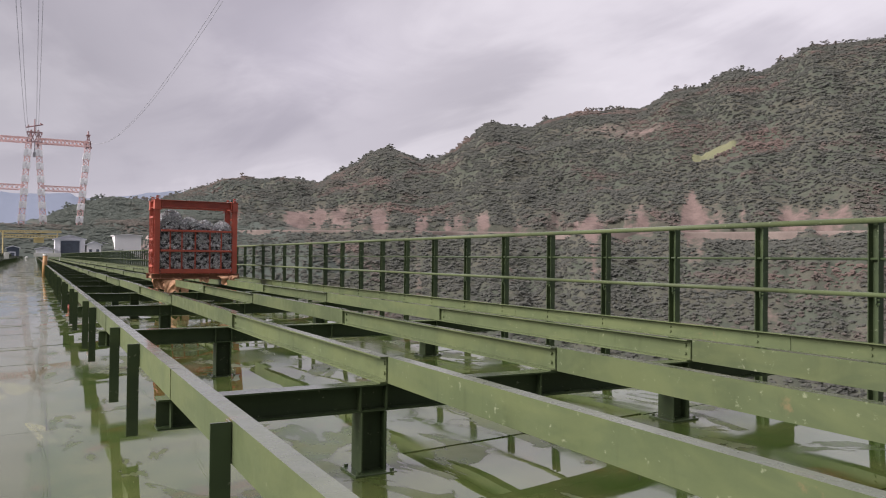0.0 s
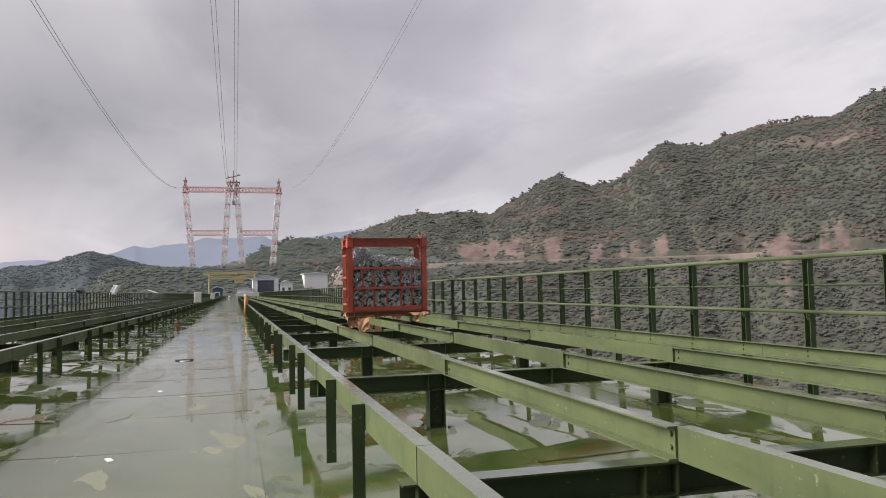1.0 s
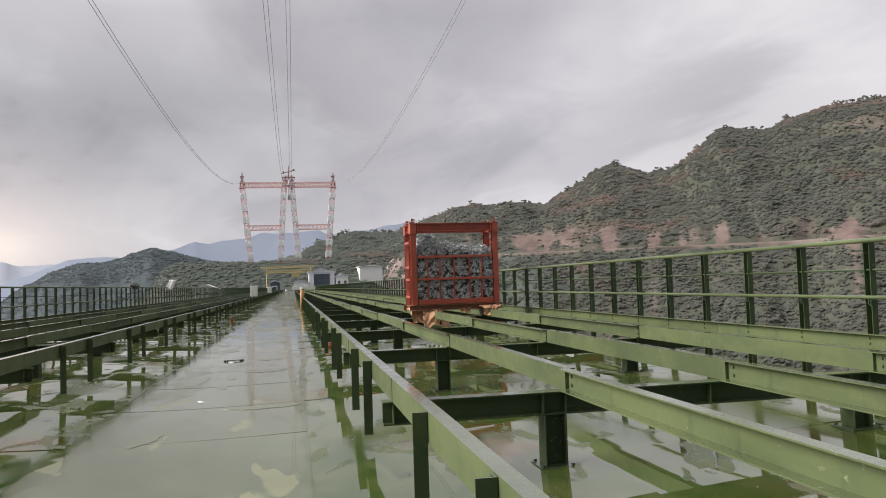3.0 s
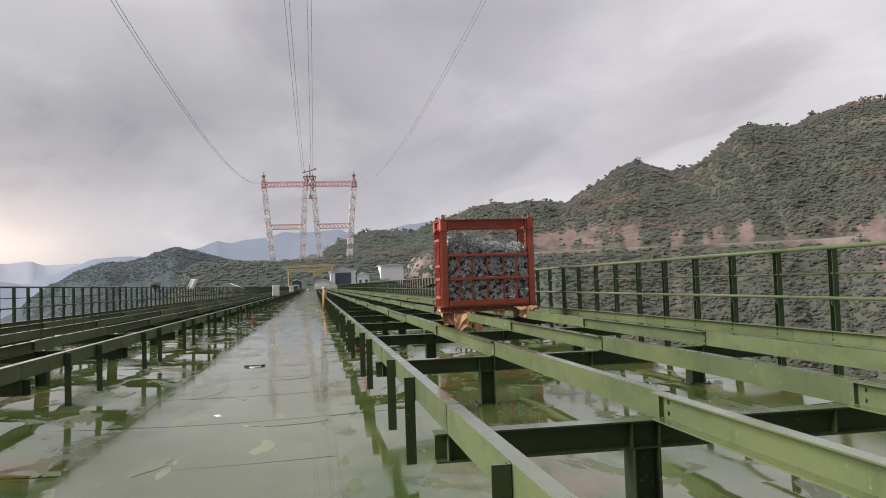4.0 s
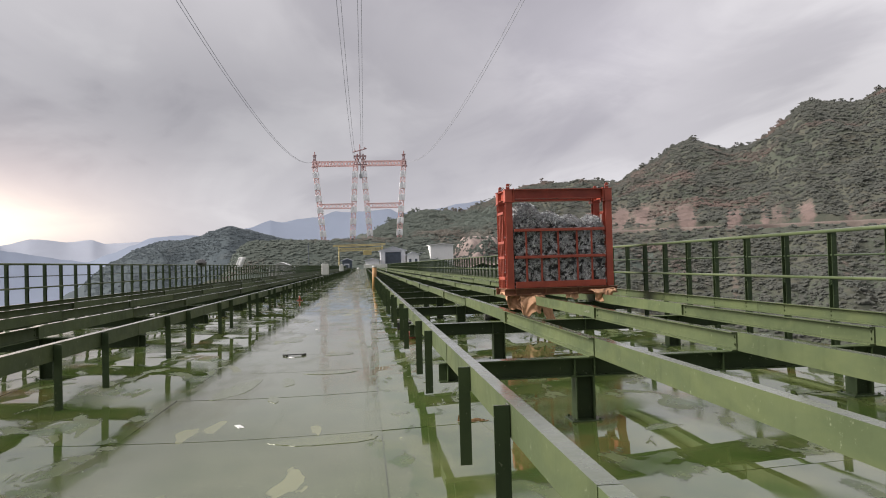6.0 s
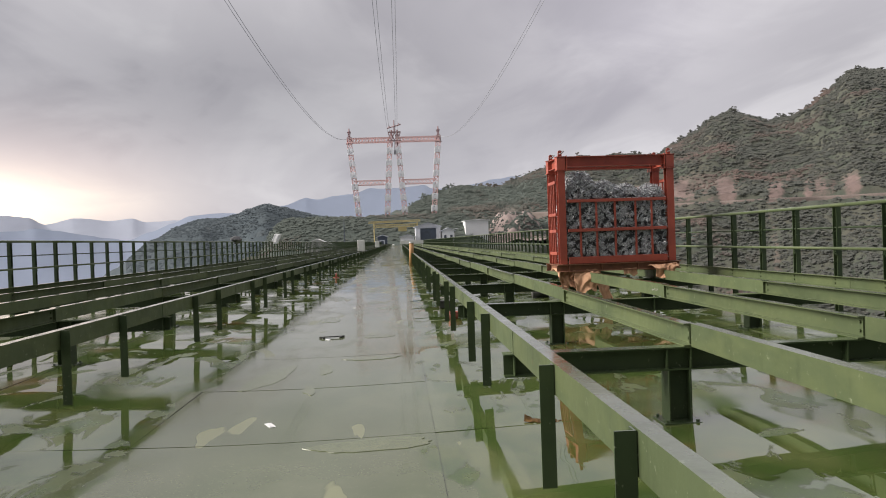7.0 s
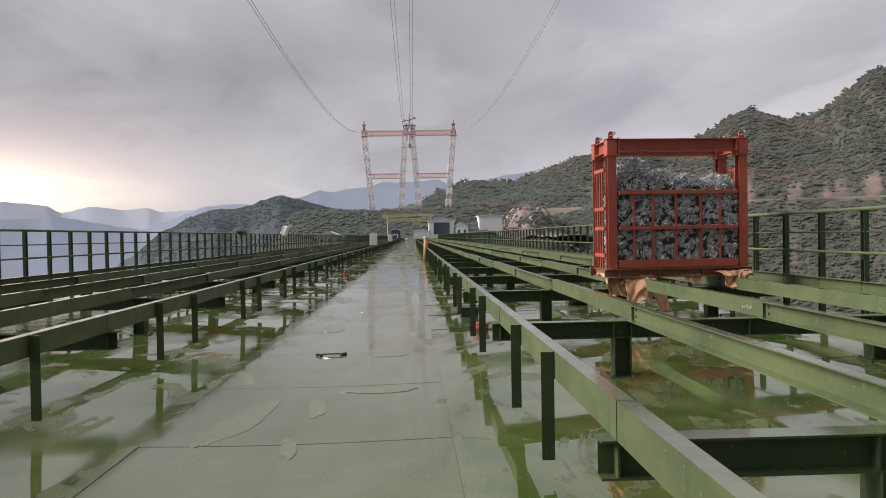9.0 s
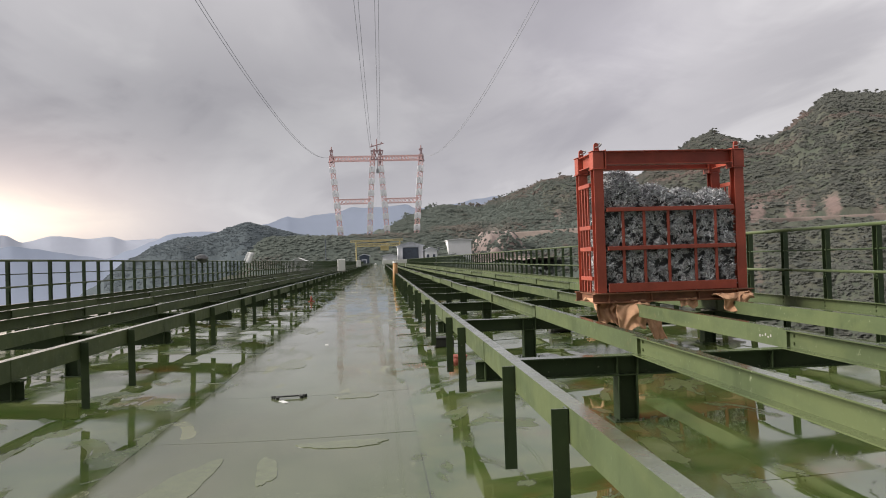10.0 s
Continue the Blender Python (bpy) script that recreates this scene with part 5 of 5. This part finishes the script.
for x in (-1.2, 0.05, 1.25):
    bm = bmesh.new()
    box(bm, x - 0.04, x + 0.04, 0.032, 0.1, 0.001, 0.8)
    part("post", bm, WHITE, board)

for x, y, h in ((-2.62, 74.0, 1.0), (-2.62, 122.0, 1.0)):
    cab = thing("white_cabinet", "small white box cabinet standing on a beam", "cabinet", "white cabinets", at=pose(x, y, TOP))
    bm = bmesh.new()
    box(bm, -0.3, 0.3, -0.2, 0.2, 0.06, h, 0.02)
    part("body", bm, WHITE, cab)
    bm = bmesh.new()
    box(bm, -0.26, 0.26, -0.215, -0.201, 0.1, h - 0.06, 0.004)
    part("door", bm, WHITE, cab)
    for dx in (-0.24, 0.24):
        bm = bmesh.new()
        box(bm, dx - 0.04, dx + 0.04, -0.18, 0.18, 0.001, 0.06)
        part("foot", bm, STEEL, cab)

sack = thing("white_sack", "white bulging sack standing on the walkway", "sack", at=on_deck(-1.5, 300))
bm = bmesh.new()
bmesh.ops.create_icosphere(bm, subdivisions=3, radius=0.5)
for v in bm.verts:
    v.co = Vector((v.co.x * 0.9, v.co.y * 0.7, max(v.co.z * 1.0 + 0.42, 0.0))) * (1 + 0.08 * noise.noise(v.co * 4))
part("body", bm, WHITE, sack, smooth=True)

# sheet and tarpaulin hung over the outer fence
lx = mirror(FENCE_X, -1)
bm = bmesh.new()
for i in range(7):
    for j in range(9):
        bm.verts.new((lx - 0.16 + 0.085 * i + 0.035 * j, 62 + 0.03 * math.sin(i * 1.3) + 0.02 * j, 1.75 + 0.085 * j + 0.02 * math.sin(i)))
bm.verts.ensure_lookup_table()
for i in range(6):
    for j in range(8):
        bm.faces.new([bm.verts[k] for k in (i * 9 + j, i * 9 + 9 + j, i * 9 + 10 + j, i * 9 + j + 1)])
ob = tagged(new("white_sheet", mesh_of(bm, "white_sheet", WHITE, smooth=True)), "white sheet tied slanting to the guard fence", "sheet")
ob.modifiers.new("thickness", "SOLIDIFY").thickness = 0.02

tarp = thing("dark_tarpaulin", "dark tarpaulin bundled over the fence rail", "tarpaulin", at=pose(lx, 50.2, 1.895))
bm = bmesh.new()
bmesh.ops.create_icosphere(bm, subdivisions=3, radius=0.5)
for v in bm.verts:
    v.co = Vector((v.co.x * 0.5, v.co.y * 1.7, v.co.z * 0.42 + 0.1)) * (1 + 0.2 * noise.noise(v.co * 3))
part("folds", bm, BLACK, tarp, smooth=True)

# orange cone by the inner posts
cone = thing("traffic_cone", "orange traffic cone standing on the deck", "cone", at=on_deck(-2.35, 44))
part("cone_body", tube(bmesh.new(), (0, 0, 0.02), (0, 0, 0.24), 0.06, 14, 0.02), ORANGE, cone, smooth=True)
bm = bmesh.new()
box(bm, -0.13, 0.13, -0.13, 0.13, 0.0, 0.03, 0.006)
part("base", bm, ORANGE, cone)

# black four-footed clip lying on the walkway
clip = thing("plastic_spacer", "black plastic spacer lying on the walkway", "spacer", at=on_deck(-0.60, 21.5, 0.0, 8))
bm = bmesh.new()
box(bm, -0.16, 0.16, -0.02, 0.02, 0.018, 0.034, 0.004)
part("bar", bm, BLACK, clip)
for x in (-0.19, -0.14, 0.14, 0.19):
    bm = bmesh.new()
    tube(bm, (x * 0.88, 0, 0.026), (x, 0.05 if abs(x) > 0.15 else -0.05, 0.0), 0.014, 6)
    tube(bm, (x, 0.05 if abs(x) > 0.15 else -0.05, 0.0), (x, 0.05 if abs(x) > 0.15 else -0.05, 0.03), 0.022, 8)
    part("foot", bm, BLACK, clip)

for x, y, a in ((-0.60, 9.79, 20), (-0.61, 15.32, 24), (-0.64, 21.25, 30), (-0.56, 27.3, 10)):
    bm = bmesh.new()
    box(bm, -0.03, 0.03, -0.085, 0.085, 0.001, 0.006, 0.002)
    box(bm, -0.018, 0.03, -0.06, 0.08, 0.006, 0.008)
    ob = tagged(new("paper_scrap", mesh_of(bm, "paper_scrap", WHITE)), "small white scrap stuck to the wet walkway", "scrap paper", "white scraps")
    ob.matrix_world = on_deck(x, y, 0.0, a)

crate = thing("black_box", "small black plastic box on the wet deck", "box", at=on_deck(1.61, 25.8))
bm = bmesh.new()
box(bm, -0.17, 0.17, -0.12, 0.12, 0.0, 0.15, 0.012)
part("body", bm, BLACK, crate)
bm = bmesh.new()
box(bm, -0.18, 0.18, -0.13, 0.13, 0.151, 0.175, 0.008)
part("lid", bm, BLACK, crate)

drum = thing("paint_pot", "dark paint pot lying on the wet deck", "pot", at=on_deck(3.9, 26.6))
part("body", tube(bmesh.new(), (-0.19, 0, 0.115), (0.19, 0, 0.115), 0.115, 18), BLACK, drum, smooth=True)
for x in (-0.2, 0.18):
    part("rim", tube(bmesh.new(), (x, 0, 0.121), (x + 0.02, 0, 0.121), 0.121, 18), STEEL, drum, "dull steel rim")

fire = thing("red_bucket", "squat dull red bucket behind the posts", "bucket", at=on_deck(1.62, 23.42))
part("body", tube(bmesh.new(), (0, 0, 0), (0, 0, 0.12), 0.11, 16, 0.14), ORANGE, fire, smooth=True)
part("rim", tube(bmesh.new(), (0, 0, 0.12), (0, 0, 0.135), 0.147, 16), ORANGE, fire)


marks = thing("chalk_marks", "illegible white chalk marks on a green beam", "writing", at=pose(BEAM_X[2] - 0.0005, 19.25, 0.0))
for k, (dy, z, h) in enumerate(((0.0, 0.76, 0.026), (0.05, 0.75, 0.016), (0.10, 0.765, 0.022), (0.16, 0.755, 0.014), (0.21, 0.745, 0.024))):
    bm = bmesh.new()
    box(bm, -0.0015, 0.0, dy, dy + 0.024, z, z + h)
    part("stroke", bm, CONCRETE, marks)


def scrap_of_sacking(x, y, length, width, rz, label):
    """A soaked, torn strip lying flat with one end curled up."""
    rnd = random.Random(17)
    n, m_ = 14, 4
    bm = bmesh.new()
    rows = []
    for i in range(n + 1):
        u = i / n
        half = width * 0.5 * (0.35 + 0.65 * math.sin(math.pi * min(0.12 + u * 0.75, 1.0))) * (1 - 0.75 * u ** 4)
        shift = 0.018 * noise.noise(Vector((u * 4, 2, 5)))
        row = []
        for j in range(m_ + 1):
            v = j / m_ * 2 - 1
            ragged = 1 + (0.35 * rnd.uniform(-1, 1) if abs(v) == 1 else 0)
            z = 0.006 + 0.010 * abs(noise.noise(Vector((u * 7, v * 2, 1)))) + 0.03 * max(0.0, 0.22 - u) / 0.22 * max(0.0, v + 0.3)
            row.append(bm.verts.new((u * length, shift + v * half * ragged, z)))
        rows.append(row)
    for i in range(n):
        for j in range(m_):
            bm.faces.new((rows[i][j], rows[i + 1][j], rows[i + 1][j + 1], rows[i][j + 1]))
    bmesh.ops.solidify(bm, geom=bm.faces[:], thickness=0.004)
    ob = tagged(new("sacking_scrap", mesh_of(bm, "sacking_scrap", SODDEN)), label, "scrap")
    ob.matrix_world = on_deck(x, y, 0.004, rz)


SODDEN = plain("sodden_brown_sacking", (0.23, 0.115, 0.02), (0.13, 0.078, 0.018), 12.0, 0.6, 0.0, 0.4, 0.004)
scrap_of_sacking(1.57, 14.83, 0.32, 0.15, -14, "torn strip of sodden brown sacking on the wet deck")


# ---- deck plates ----
PLATE_EDGES = (-8.5, -6.2, -3.9, -1.62, 0.82, 3.1, 5.4, 7.35)


def deck_plates():
    """Coated plates laid edge to edge, with narrow joints."""
    length, gap, t = 2.3, 0.003, 0.012
    rnd = random.Random(17)
    for a, b in zip(PLATE_EDGES, PLATE_EDGES[1:]):
        bm = bmesh.new()
        n = 6
        mid = (a + b) / 2
        xs = [a + gap / 2 + (b - a - gap) * k / n - mid for k in range(n + 1)]
        rows = []
        for y in (gap / 2 - length / 2, length / 2 - gap / 2):
            rows.append([bm.verts.new((x, y, deck_z(x + mid) - deck_z(mid))) for x in xs])
            rows.append([bm.verts.new((x, y, deck_z(x + mid) - deck_z(mid) - t)) for x in xs])
        for k in range(n):
            bm.faces.new((rows[0][k], rows[0][k + 1], rows[2][k + 1], rows[2][k]))
            for u, v in ((0, 1), (2, 3)):
                bm.faces.new((rows[u][k], rows[u][k + 1], rows[v][k + 1], rows[v][k]))
        for k in (0, n):
            bm.faces.new((rows[0][k], rows[2][k], rows[3][k], rows[1][k]))
        me = mesh_of(bm, "deck_plate", DECK)
        f = 0.3 if a < XC < b else 1.0
        for k in range(-6, 36):
            ob = new("deck_plate", me)
            ob.parent = deck
            ob.matrix_world = pose(mid, 3.2 + length * (k + 0.5), deck_z(mid), *(f * rnd.uniform(-0.24, 0.24) for _ in range(2)), 0)


deck_plates()


# ---- pale patches where the coating has lifted ----
PATCH = plain("lifted_pale_coating", (0.138, 0.153, 0.082), (0.115, 0.132, 0.068), 9.0, 0.14)


def paint_patch(x, y, w, l, rz, seed):
    """A thin flake of the coating with a ragged rim, lying on the deck plates."""
    bm = bmesh.new()
    n = 40
    top, rim = [], []
    for k in range(n):
        a = k * math.tau / n
        r = 1 + 0.34 * noise.noise(Vector((math.cos(a) * 1.3, math.sin(a) * 1.3, seed))) + 0.16 * noise.noise(Vector((math.cos(a) * 4, math.sin(a) * 4, seed + 7)))
        p = Matrix.Rotation(radians(rz), 3, "Z") @ Vector((w / 2 * r * math.cos(a), l / 2 * r * math.sin(a), 0))
        q = p * 1.012
        top.append(bm.verts.new((x + p.x, y + p.y, deck_z(x + p.x) + 0.0042)))
        rim.append(bm.verts.new((x + q.x, y + q.y, deck_z(x + q.x) - 0.003)))
    bm.faces.new(top)
    for k in range(n):
        bm.faces.new((rim[k], rim[(k + 1) % n], top[(k + 1) % n], top[k]))
    part("paint_patch", bm, PATCH, deck, "pale lifted patch of the coating")


for k, row in enumerate(((0.35, 14.45, 1.0, 0.34, 0), (-1.02, 17.8, 0.34, 1.7, -8), (-0.40, 18.3, 0.16, 0.9, 5), (0.15, 19.0, 0.75, 0.3, 0), (-0.45, 16.9, 0.12, 0.5, 10),
                         (0.2, 21.4, 0.5, 0.35, 0), (-0.9, 12.6, 0.25, 0.7, -15), (-0.9, 24.6, 0.4, 1.2, 0), (0.3, 27.0, 0.5, 0.9, 5), (-1.2, 30.5, 0.4, 1.5, 0), (-0.2, 34.0, 0.6, 1.0, 0))):
    paint_patch(*row, 3.7 * k)
